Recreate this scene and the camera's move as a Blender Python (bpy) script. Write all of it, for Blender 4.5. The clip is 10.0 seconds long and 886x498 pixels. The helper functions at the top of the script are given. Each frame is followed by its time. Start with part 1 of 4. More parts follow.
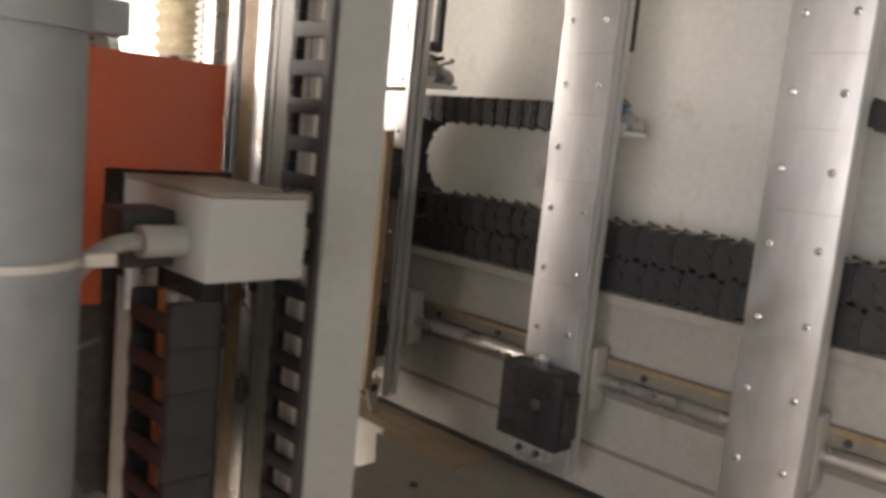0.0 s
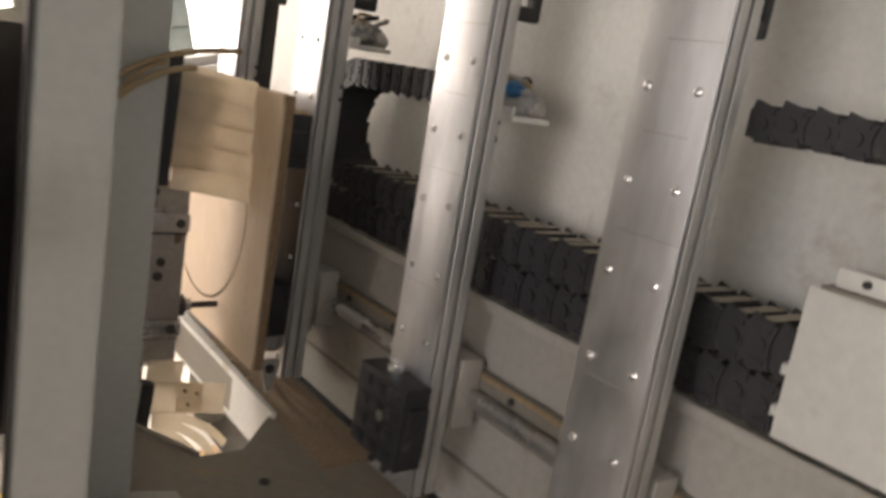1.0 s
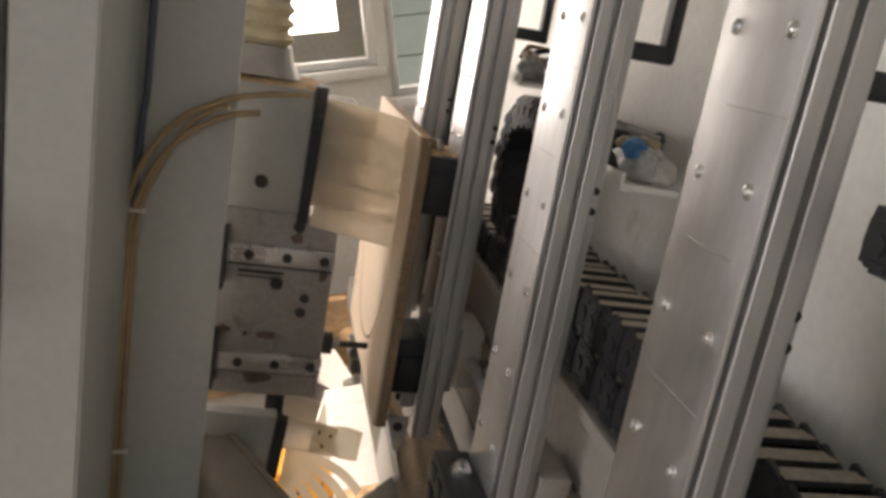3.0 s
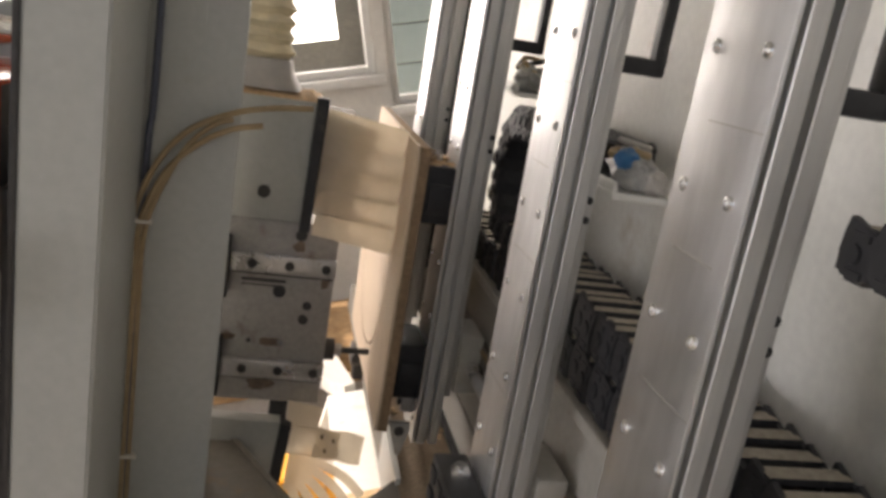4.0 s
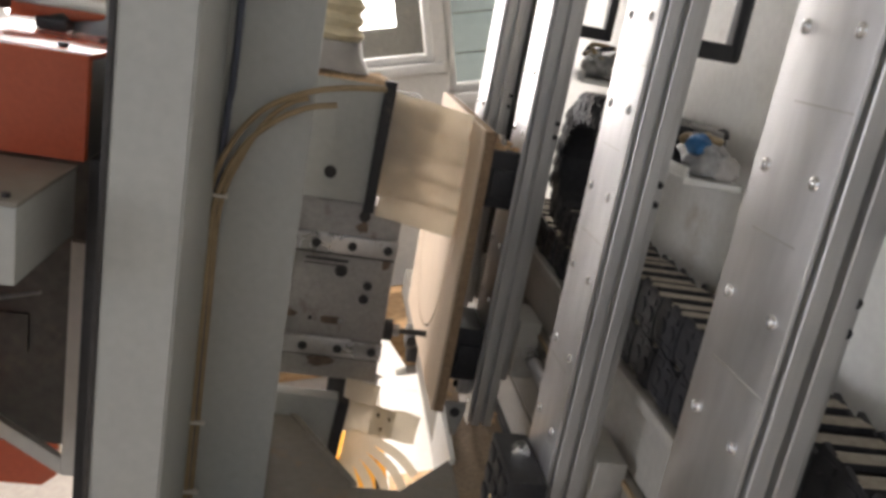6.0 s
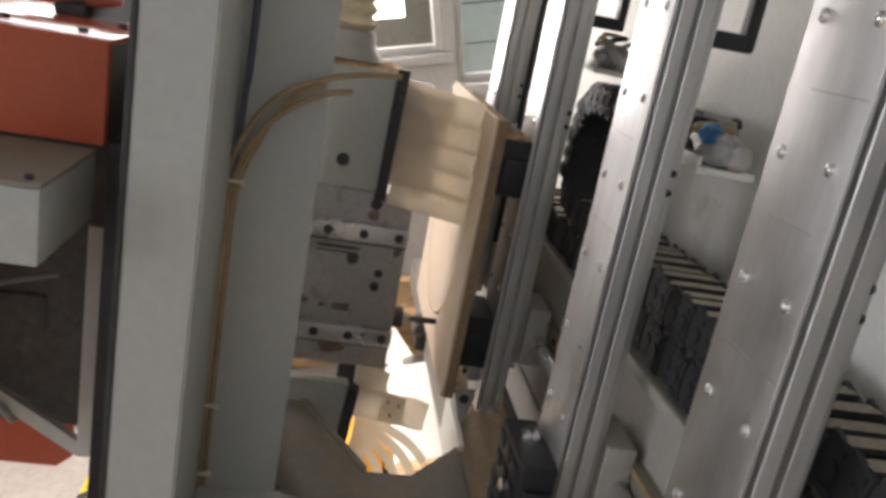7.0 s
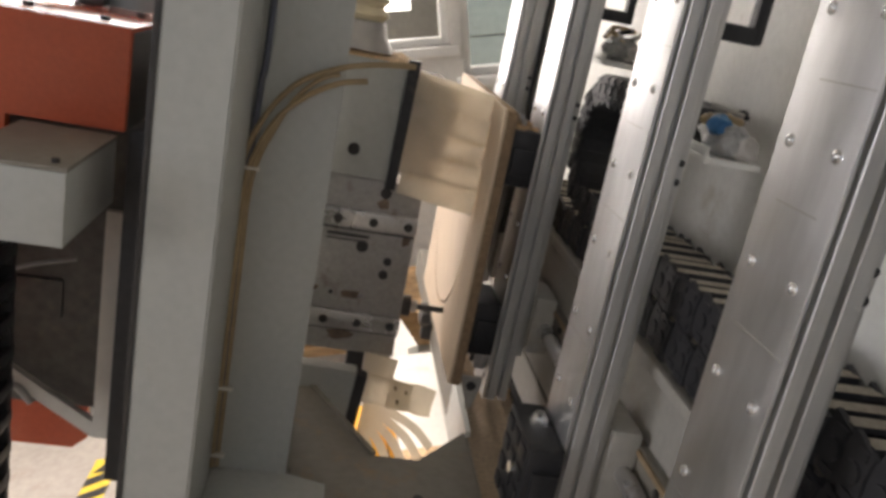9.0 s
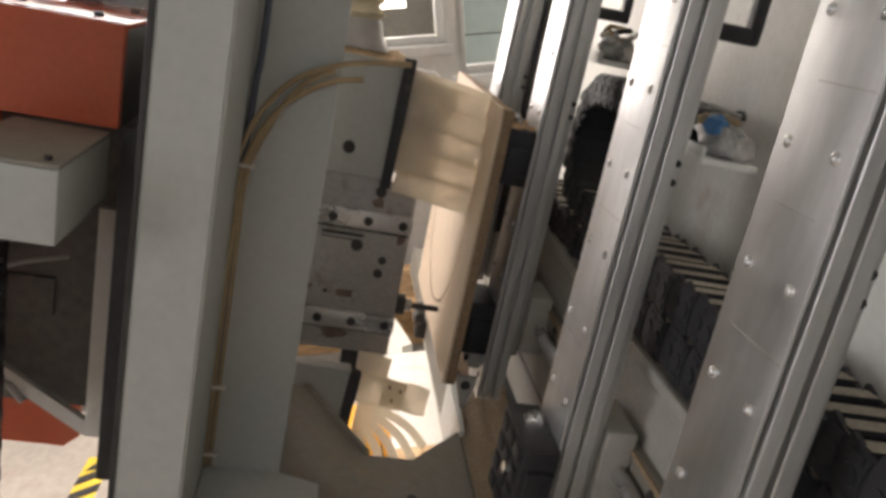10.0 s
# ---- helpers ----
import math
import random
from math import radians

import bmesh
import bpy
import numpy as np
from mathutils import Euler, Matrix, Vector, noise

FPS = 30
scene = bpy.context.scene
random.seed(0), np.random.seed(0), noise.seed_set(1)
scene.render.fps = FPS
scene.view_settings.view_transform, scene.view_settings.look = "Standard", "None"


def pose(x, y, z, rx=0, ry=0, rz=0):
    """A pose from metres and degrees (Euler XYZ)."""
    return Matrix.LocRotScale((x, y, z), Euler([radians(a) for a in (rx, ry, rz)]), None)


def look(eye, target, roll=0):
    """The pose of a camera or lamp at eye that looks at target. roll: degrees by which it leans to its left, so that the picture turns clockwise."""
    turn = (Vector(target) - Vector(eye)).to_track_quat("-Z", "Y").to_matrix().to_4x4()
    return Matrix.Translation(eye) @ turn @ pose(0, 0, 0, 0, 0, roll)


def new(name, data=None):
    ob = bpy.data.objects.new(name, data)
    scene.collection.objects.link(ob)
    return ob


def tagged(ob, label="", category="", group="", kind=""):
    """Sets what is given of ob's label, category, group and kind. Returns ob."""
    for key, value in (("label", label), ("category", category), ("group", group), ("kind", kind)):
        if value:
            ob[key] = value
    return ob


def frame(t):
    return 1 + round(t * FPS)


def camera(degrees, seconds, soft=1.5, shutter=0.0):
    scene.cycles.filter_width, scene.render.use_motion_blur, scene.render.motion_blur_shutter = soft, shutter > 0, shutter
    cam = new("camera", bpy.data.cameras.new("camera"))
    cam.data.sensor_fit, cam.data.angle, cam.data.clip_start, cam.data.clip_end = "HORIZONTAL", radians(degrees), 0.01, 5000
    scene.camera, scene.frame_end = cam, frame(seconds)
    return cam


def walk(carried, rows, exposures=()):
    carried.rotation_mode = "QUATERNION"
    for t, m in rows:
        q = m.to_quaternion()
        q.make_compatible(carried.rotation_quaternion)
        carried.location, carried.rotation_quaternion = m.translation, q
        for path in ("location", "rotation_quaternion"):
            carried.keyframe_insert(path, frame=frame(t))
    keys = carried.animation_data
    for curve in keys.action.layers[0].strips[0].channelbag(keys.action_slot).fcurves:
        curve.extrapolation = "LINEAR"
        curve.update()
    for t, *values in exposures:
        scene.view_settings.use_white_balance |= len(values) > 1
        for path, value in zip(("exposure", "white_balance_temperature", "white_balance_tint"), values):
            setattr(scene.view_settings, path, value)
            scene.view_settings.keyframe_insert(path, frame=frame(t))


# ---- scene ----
cam = camera(57.8, 10.0, soft=3.5, shutter=0.5)
# the machine leans back by 15 degrees about the foot of its frame; its own parts and the camera's rows are given along its axes
UPRIGHT = Matrix.Identity(4)
LEANING = Matrix.Translation((0.75, 0, 0)) @ Matrix.Rotation(radians(15), 4, "Y") @ Matrix.Translation((-0.75, 0, 0))
PATH = [
    (0, (-0.247, 0.167, 1.148), (1.175, 1.546, 0.873), 5.7),
    (0.5, (-0.079, 0.048, 1.181), (1.211, 1.531, 0.809), 8.7),
    (1, (0.148, 0.029, 1.227), (1.344, 1.576, 0.808), 9.6),
    (1.5, (0.35, 0.062, 1.265), (1.295, 1.77, 0.833), 12.4),
    (2, (0.494, 0.087, 1.305), (1.099, 1.919, 0.778), 11.5),
    (2.5, (0.527, 0.091, 1.314), (0.986, 1.96, 0.773), 10.6),
    (4, (0.523, 0.06, 1.329), (0.959, 1.942, 0.814), 9.6),
    (4.5, (0.512, 0.053, 1.326), (0.948, 1.935, 0.807), 9.9),
    (5, (0.5, 0.048, 1.321), (0.888, 1.937, 0.791), 9.9),
    (5.5, (0.501, 0.047, 1.315), (0.853, 1.941, 0.775), 10.3),
    (6, (0.497, 0.046, 1.315), (0.823, 1.94, 0.761), 10.4),
    (7.5, (0.48, 0.03, 1.308), (0.795, 1.917, 0.727), 11.0),
    (8, (0.476, 0.027, 1.308), (0.791, 1.914, 0.726), 11.2),
    (8.5, (0.472, 0.023, 1.308), (0.792, 1.908, 0.72), 11.3),
    (9, (0.47, 0.014, 1.305), (0.787, 1.898, 0.715), 11.3),
    (9.5, (0.468, 0.016, 1.303), (0.79, 1.899, 0.711), 11.5),
    (10, (0.469, 0.019, 1.305), (0.801, 1.9, 0.713), 11.7),
]
walk(cam, [(t, LEANING @ look(eye, target, roll)) for t, eye, target, roll in PATH],
     exposures=[(0, 0.4, 7500, 22), (1.5, 0.25, 7500, 21), (2.5, 0.22, 7400, 21), (4.0, 0.42, 7200, 21), (5.5, 0.68, 6800, 20), (6.2, 0.4, 6800, 20), (7.5, 0.43, 6750, 20), (10, 0.32, 7100, 20)])

# ---- light ----
world = bpy.data.worlds.new("sky")
scene.world = world
world.use_nodes = True
wn = world.node_tree
bg = wn.nodes["Background"]
sky = wn.nodes.new("ShaderNodeTexSky")
sky.sky_type = "NISHITA"
sky.sun_disc = False
sky.sun_elevation, sky.sun_rotation = radians(31), radians(-83)
wn.links.new(sky.outputs["Color"], bg.inputs["Color"])
bg.inputs["Strength"].default_value = 0.12


def lamp(name, kind, m, energy, color, **more):
    data = bpy.data.lights.new(name, kind)
    data.energy, data.color = energy, color
    ob = new(name, data)
    ob.matrix_world = m
    return ob


sun = lamp("sun", "SUN", look((-0.852, 0.1, 0.515), (0, 0, 0)), 4.5, (1.0, 0.92, 0.8))
sun.data.angle = radians(0.6)


def window_light(name, eye, target, w, h, energy, color=(1.0, 0.96, 0.9)):
    ob = lamp(name, "AREA", look(eye, target), energy, color)
    ob.data.shape, ob.data.size, ob.data.size_y = "RECTANGLE", w, h
    return ob


window_light("west_daylight", (-2.45, 2.7, 1.85), (0, 1.9, 1.3), 1.2, 1.4, 9, (0.95, 0.98, 1.0))
window_light("north_daylight", (0.1, 3.3, 1.85), (0.1, 0, 1.3), 0.84, 1.4, 9, (0.97, 0.98, 1.0))
window_light("north_west_daylight", (-1.45, 3.3, 1.52), (-1.3, 0, 1.3), 1.6, 2.05, 24, (0.97, 0.98, 1.0))
# two fill lamps added behind and beside the camera to brighten the machine
window_light("south_fill", (0.2, -1.9, 2.1), (0.7, 0.6, 1.2), 2.0, 0.9, 4.5, (0.78, 0.9, 1.0))
window_light("south_west_fill", (-2.45, -0.35, 2.05), (0.9, 0.5, 1.1), 1.6, 1.1, 30, (0.86, 0.94, 1.0))


# ---- materials ----
def material(name, color, rough=0.5, metal=0.0, grain=60.0, vary=0.12, stain=None, stain_amount=0.0, stain_scale=5.0, bump=0.05, stretch=(1, 1, 1), spec=0.5, edge=0.5):
    m = bpy.data.materials.new(name)
    m.use_nodes = True
    t = m.node_tree
    n, l = t.nodes, t.links
    b = n["Principled BSDF"]
    co = n.new("ShaderNodeTexCoord")
    mp = n.new("ShaderNodeMapping")
    mp.inputs["Scale"].default_value = stretch
    l.new(co.outputs["Object"], mp.inputs["Vector"])
    fine = n.new("ShaderNodeTexNoise")
    fine.inputs["Scale"].default_value = grain
    fine.inputs["Detail"].default_value = 5
    l.new(mp.outputs["Vector"], fine.inputs["Vector"])
    big = n.new("ShaderNodeTexNoise")
    big.inputs["Scale"].default_value = stain_scale
    big.inputs["Detail"].default_value = 6
    big.inputs["Roughness"].default_value = 0.65
    l.new(co.outputs["Object"], big.inputs["Vector"])
    ramp = n.new("ShaderNodeMapRange")
    ramp.inputs["From Min"].default_value, ramp.inputs["From Max"].default_value = 0.3, 0.7
    ramp.inputs["To Min"].default_value, ramp.inputs["To Max"].default_value = 1 - vary, 1 + vary
    l.new(fine.outputs["Fac"], ramp.inputs["Value"])
    ramp2 = n.new("ShaderNodeMapRange")
    ramp2.inputs["From Min"].default_value, ramp2.inputs["From Max"].default_value = 0.3, 0.7
    ramp2.inputs["To Min"].default_value, ramp2.inputs["To Max"].default_value = 1 - vary, 1 + vary * 0.6
    l.new(big.outputs["Fac"], ramp2.inputs["Value"])
    mul = n.new("ShaderNodeMath")
    mul.operation = "MULTIPLY"
    l.new(ramp.outputs["Result"], mul.inputs[0])
    l.new(ramp2.outputs["Result"], mul.inputs[1])
    hsv = n.new("ShaderNodeHueSaturation")
    hsv.inputs["Color"].default_value = (*color, 1)
    l.new(mul.outputs["Value"], hsv.inputs["Value"])
    last = hsv.outputs["Color"]
    if stain:
        sp = n.new("ShaderNodeTexNoise")
        sp.inputs["Scale"].default_value = stain_scale * 2.3
        sp.inputs["Detail"].default_value = 8
        sp.inputs["Roughness"].default_value = 0.7
        l.new(co.outputs["Object"], sp.inputs["Vector"])
        cut = n.new("ShaderNodeMapRange")
        cut.inputs["From Min"].default_value = 0.62 - 0.22 * stain_amount
        cut.inputs["From Max"].default_value = 0.78 - 0.2 * stain_amount
        cut.inputs["To Max"].default_value = 0.85
        l.new(sp.outputs["Fac"], cut.inputs["Value"])
        mix = n.new("ShaderNodeMix")
        mix.data_type = "RGBA"
        l.new(cut.outputs["Result"], mix.inputs["Factor"])
        l.new(last, mix.inputs["A"])
        mix.inputs["B"].default_value = (*stain, 1)
        last = mix.outputs["Result"]
    l.new(last, b.inputs["Base Color"])
    rr = n.new("ShaderNodeMapRange")
    rr.inputs["From Min"].default_value, rr.inputs["From Max"].default_value = 0.3, 0.7
    rr.inputs["To Min"].default_value, rr.inputs["To Max"].default_value = max(0.03, rough - 0.1), min(1, rough + 0.1)
    l.new(big.outputs["Fac"], rr.inputs["Value"])
    l.new(rr.outputs["Result"], b.inputs["Roughness"])
    b.inputs["Metallic"].default_value = metal
    b.inputs["Specular IOR Level"].default_value = spec
    if bump:
        bp = n.new("ShaderNodeBump")
        bp.inputs["Strength"].default_value = bump
        bp.inputs["Distance"].default_value = 0.002
        l.new(fine.outputs["Fac"], bp.inputs["Height"])
        l.new(bp.outputs["Normal"], b.inputs["Normal"])
    return m


GREY = material("grey_paint", (0.43, 0.44, 0.41), 0.42, grain=90, vary=0.04, stain=(0.36, 0.34, 0.28), stain_amount=0.1, stain_scale=3, bump=0.03)
WHITE = material("white_paint", (0.70, 0.70, 0.66), 0.45, grain=80, vary=0.05, stain=(0.42, 0.36, 0.27), stain_amount=0.15, stain_scale=3, bump=0.03)
# white paint with the recess's shade put into the colour, plus brown dust
SHADED_WHITE = material("shaded_white_paint", (0.40, 0.385, 0.345), 0.55, grain=80, vary=0.07, stain=(0.30, 0.23, 0.15), stain_amount=0.3, stain_scale=4, bump=0.06)
DUSTY = material("dusty_paint", (0.235, 0.215, 0.18), 0.6, grain=70, vary=0.08, stain=(0.34, 0.22, 0.12), stain_amount=0.35, stain_scale=4, bump=0.1)
ALU = material("brushed_aluminium", (0.74, 0.745, 0.755), 0.43, 1.0, grain=70, vary=0.06, bump=0.012, stretch=(1, 1, 0.25), stain_scale=14)
PROFILE = material("anodised_profile", (0.58, 0.575, 0.56), 0.48, 0.75, grain=200, vary=0.05, bump=0.04, stretch=(1, 1, 0.02))
STEEL = material("worn_steel", (0.40, 0.385, 0.365), 0.48, 0.55, grain=120, vary=0.1, stain=(0.16, 0.09, 0.05), stain_amount=0.22, stain_scale=9, bump=0.08)
RAIL = material("ground_steel", (0.62, 0.61, 0.6), 0.3, 0.9, grain=160, vary=0.06, stretch=(1, 0.05, 1), bump=0.03, stain=(0.25, 0.15, 0.09), stain_amount=0.15, stain_scale=9)
CHROME = material("bright_steel", (0.78, 0.78, 0.77), 0.2, 1.0, grain=100, vary=0.03, bump=0.02)
BLACK = material("black_plastic", (0.022, 0.022, 0.024), 0.5, grain=90, vary=0.2, stain=(0.10, 0.085, 0.065), stain_amount=0.1, stain_scale=10, bump=0.08)
CHAIN = material("grey_black_plastic", (0.035, 0.035, 0.038), 0.55, grain=90, vary=0.2, stain=(0.16, 0.14, 0.11), stain_amount=0.25, stain_scale=14, bump=0.1)
DUSTBAR = material("dusty_crossbar", (0.36, 0.32, 0.26), 0.8, grain=120, vary=0.2, bump=0.2)
# dark grimy steel; its tone also stands for shade behind strips and window
SHADE = material("shaded_grimy_steel", (0.13, 0.12, 0.105), 0.6, 0.2, grain=60, vary=0.2, stain=(0.2, 0.17, 0.13), stain_amount=0.3, stain_scale=8, bump=0.08)
DARK = material("dark_steel", (0.055, 0.052, 0.05), 0.55, 0.3, grain=80, vary=0.15, bump=0.06)
ORANGE = material("orange_paint", (0.50, 0.10, 0.045), 0.22, grain=150, vary=0.06, bump=0.05, stain=(0.40, 0.10, 0.05), stain_amount=0.15, stain_scale=3)
PALE = material("pale_board", (0.66, 0.52, 0.38), 0.6, grain=40, vary=0.07, stretch=(1, 6, 0.5), bump=0.05, stain=(0.52, 0.38, 0.25), stain_amount=0.15, stain_scale=5)
CORE = material("board_core", (0.30, 0.20, 0.12), 0.8, grain=120, vary=0.2, bump=0.2)
BIT = material("burnt_groove", (0.16, 0.09, 0.05), 0.8, grain=100, vary=0.2)
CONCRETE = material("concrete_floor", (0.38, 0.355, 0.32), 0.75, grain=40, vary=0.1, stain=(0.29, 0.24, 0.19), stain_amount=0.3, stain_scale=2, bump=0.1)
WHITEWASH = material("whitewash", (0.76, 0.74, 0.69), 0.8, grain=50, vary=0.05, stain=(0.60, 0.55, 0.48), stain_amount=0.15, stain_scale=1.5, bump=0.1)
# for unseen walls and ceiling, darkened to weaken bounce light on the machine
PLASTER = material("dark_plaster", (0.40, 0.385, 0.35), 0.8, grain=50, vary=0.05, stain=(0.30, 0.27, 0.23), stain_amount=0.2, stain_scale=1.5, bump=0.1)
OSB = material("chipboard", (0.55, 0.36, 0.19), 0.85, grain=35, vary=0.22, stain=(0.40, 0.23, 0.10), stain_amount=0.5, stain_scale=12, stretch=(0.6, 1, 2.5), bump=0.4)
SAWDUST = material("sawdust", (0.60, 0.42, 0.25), 0.95, grain=130, vary=0.25, stain=(0.46, 0.29, 0.15), stain_amount=0.4, stain_scale=9, bump=0.8)
DRIFT = material("brown_dust", (0.33, 0.25, 0.17), 0.95, grain=140, vary=0.2, stain=(0.26, 0.18, 0.11), stain_amount=0.4, stain_scale=7, bump=0.4)
OIL = material("dried_oil", (0.19, 0.135, 0.095), 0.45, grain=90, vary=0.3, bump=0.1)
YELLOW = material("yellow_plastic", (0.85, 0.42, 0.04), 0.45, grain=80, vary=0.05, bump=0.03)
TAPE = material("yellow_tape", (0.75, 0.55, 0.05), 0.6, grain=80, vary=0.1)
BLUE = material("blue_plastic", (0.03, 0.16, 0.36), 0.4, grain=60, vary=0.1)
RUSTY = material("oily_rust", (0.34, 0.24, 0.14), 0.6, grain=70, vary=0.2, stain=(0.2, 0.1, 0.05), stain_amount=0.4, stain_scale=7, bump=0.15)
DUSK = material("dark_blue_cable", (0.07, 0.08, 0.11), 0.45, grain=60, vary=0.1)
TUBE = material("amber_tube", (0.33, 0.24, 0.13), 0.35, grain=60, vary=0.12, bump=0.02)
DUCT = material("galvanised_duct", (0.32, 0.34, 0.335), 0.5, 0.35, grain=30, vary=0.08, bump=0.05)
TIE = material("white_nylon", (0.66, 0.63, 0.56), 0.5, grain=60, vary=0.05)
CABLE = material("grey_cable", (0.40, 0.38, 0.35), 0.5, grain=60, vary=0.08)
WIRE = material("orange_wire", (0.65, 0.22, 0.08), 0.5, grain=60, vary=0.08)
FILM = material("wrapped_goods", (0.32, 0.32, 0.31), 0.35, grain=40, vary=0.4, stain=(0.06, 0.06, 0.06), stain_amount=0.4, stain_scale=18, bump=0.4)
CLOTH = material("bellows_cloth", (0.66, 0.58, 0.40), 0.7, grain=60, vary=0.12, stain=(0.45, 0.33, 0.18), stain_amount=0.25, stain_scale=8, bump=0.1)
FRAME = material("window_plastic", (0.80, 0.79, 0.75), 0.4, grain=40, vary=0.03, bump=0.02)


def flap_material():
    m = material("cloudy_film", (0.76, 0.695, 0.585), 0.35, grain=25, vary=0.12, stain=(0.6, 0.45, 0.28), stain_amount=0.2, stain_scale=10, bump=0.1)
    t = m.node_tree
    b, out = t.nodes["Principled BSDF"], t.nodes["Material Output"]
    tr = t.nodes.new("ShaderNodeBsdfTranslucent")
    tr.inputs["Color"].default_value = (0.9, 0.82, 0.69, 1)
    cl = t.nodes.new("ShaderNodeBsdfTransparent")
    cl.inputs["Color"].default_value = (0.96, 0.93, 0.86, 1)
    m1, m2 = t.nodes.new("ShaderNodeMixShader"), t.nodes.new("ShaderNodeMixShader")
    m1.inputs["Fac"].default_value = 0.45
    m2.inputs["Fac"].default_value = 0.3
    t.links.new(b.outputs["BSDF"], m1.inputs[1])
    t.links.new(tr.outputs["BSDF"], m1.inputs[2])
    t.links.new(m1.outputs["Shader"], m2.inputs[1])
    t.links.new(cl.outputs["BSDF"], m2.inputs[2])
    t.links.new(m2.outputs["Shader"], out.inputs["Surface"])
    return m


FLAP = flap_material()


def glow(name, color, strength):
    m = bpy.data.materials.new(name)
    m.use_nodes = True
    b = m.node_tree.nodes["Principled BSDF"]
    b.inputs["Base Color"].default_value = (*color, 1)
    b.inputs["Emission Color"].default_value = (*color, 1)
    b.inputs["Emission Strength"].default_value = strength
    return m


OUTSIDE = glow("bright_outdoors", (1.0, 0.96, 0.9), 4.0)
TEALOUT = material("green_tile_outside", (0.235, 0.28, 0.28), 0.35, grain=30, vary=0.08)


def glass_material():
    m = bpy.data.materials.new("window_glass")
    m.use_nodes = True
    b = m.node_tree.nodes["Principled BSDF"]
    b.inputs["Base Color"].default_value = (0.9, 0.95, 0.95, 1)
    b.inputs["Roughness"].default_value = 0.03
    b.inputs["Transmission Weight"].default_value = 1.0
    b.inputs["IOR"].default_value = 1.05
    return m


GLASS = glass_material()


# ---- builders ----
def box(bm, x0, x1, y0, y1, z0, z1, bevel=0.0, m=None):
    made = bmesh.ops.create_cube(bm, size=1)["verts"]
    for v in made:
        v.co = Vector((x0 + (v.co.x + 0.5) * (x1 - x0), y0 + (v.co.y + 0.5) * (y1 - y0), z0 + (v.co.z + 0.5) * (z1 - z0)))
    if bevel:
        edges = list({e for v in made for e in v.link_edges})
        res = bmesh.ops.bevel(bm, geom=edges, offset=bevel, segments=2, affect="EDGES", profile=0.6)
        made = res["verts"]
    if m is not None:
        bmesh.ops.transform(bm, matrix=m, verts=list({v for v in made}))
    return bm


def rod(bm, a, b, r, seg=16, r2=None):
    a, b = Vector(a), Vector(b)
    m = Matrix.Translation((a + b) / 2) @ (b - a).to_track_quat("Z", "Y").to_matrix().to_4x4()
    bmesh.ops.create_cone(bm, cap_ends=True, segments=seg, radius1=r, radius2=r if r2 is None else r2, depth=(b - a).length, matrix=m)
    return bm


def prism(bm, pts, axis, lo, hi):
    """A polygon pushed from lo to hi along an axis; pts are the two other coordinates in x, y, z order."""
    def put(p, q):
        c = list(p)
        c.insert("xyz".index(axis), q)
        return bm.verts.new(c)
    low, high = [put(p, lo) for p in pts], [put(p, hi) for p in pts]
    bm.faces.new(low)
    bm.faces.new(high[::-1])
    for i in range(len(pts)):
        j = (i + 1) % len(pts)
        bm.faces.new((low[j], low[i], high[i], high[j]))
    bmesh.ops.recalc_face_normals(bm, faces=bm.faces)
    return bm


def pipe(bm, pts, r, seg=10):
    """A round tube along points, smoothed."""
    pts = [Vector(p) for p in pts]
    path = []
    n = len(pts)
    for i in range(n - 1):
        p0, p1, p2, p3 = pts[max(i - 1, 0)], pts[i], pts[i + 1], pts[min(i + 2, n - 1)]
        for k in range(8):
            u = k / 8
            path.append(0.5 * (2 * p1 + (p2 - p0) * u + (2 * p0 - 5 * p1 + 4 * p2 - p3) * u * u + (3 * p1 - p0 - 3 * p2 + p3) * u ** 3))
    path.append(pts[-1])
    rings, side = [], None
    for i, p in enumerate(path):
        d = (path[min(i + 1, len(path) - 1)] - path[max(i - 1, 0)]).normalized()
        if side is None:
            side = d.orthogonal().normalized()
        side = (side - d * side.dot(d)).normalized()
        up = d.cross(side)
        rings.append([bm.verts.new(p + r * (math.cos(a) * side + math.sin(a) * up)) for a in (2 * math.pi * k / seg for k in range(seg))])
    for a, b in zip(rings, rings[1:]):
        for k in range(seg):
            bm.faces.new((a[k], a[(k + 1) % seg], b[(k + 1) % seg], b[k]))
    bm.faces.new(rings[0][::-1])
    bm.faces.new(rings[-1])
    return bm


def sheet(bm, grid, thick):
    """A bent sheet from rows of points, with thickness."""
    rows = [[bm.verts.new(p) for p in row] for row in grid]
    faces = []
    for a, b in zip(rows, rows[1:]):
        for i in range(len(a) - 1):
            faces.append(bm.faces.new((a[i], a[i + 1], b[i + 1], b[i])))
    bmesh.ops.recalc_face_normals(bm, faces=faces)
    bmesh.ops.solidify(bm, geom=faces, thickness=thick)
    return bm


def mesh_of(name, bm, mat, smooth=True):
    me = bpy.data.meshes.new(name)
    bm.normal_update()
    bm.to_mesh(me)
    bm.free()
    me.materials.append(mat)
    if smooth:
        me.polygons.foreach_set("use_smooth", [True] * len(me.polygons))
        me.set_sharp_from_angle(angle=radians(35))
    return me


STANCE = UPRIGHT


def thing(name, at, label, category, group=""):
    ob = new(name)
    ob.empty_display_size = 0.05
    ob.matrix_basis = STANCE @ Matrix.Translation(at)
    return tagged(ob, label, category, group)


def hang(ob, parent):
    ob.parent = parent
    if parent.type == "EMPTY":
        ob.matrix_parent_inverse = parent.matrix_basis.inverted() @ STANCE
    return ob


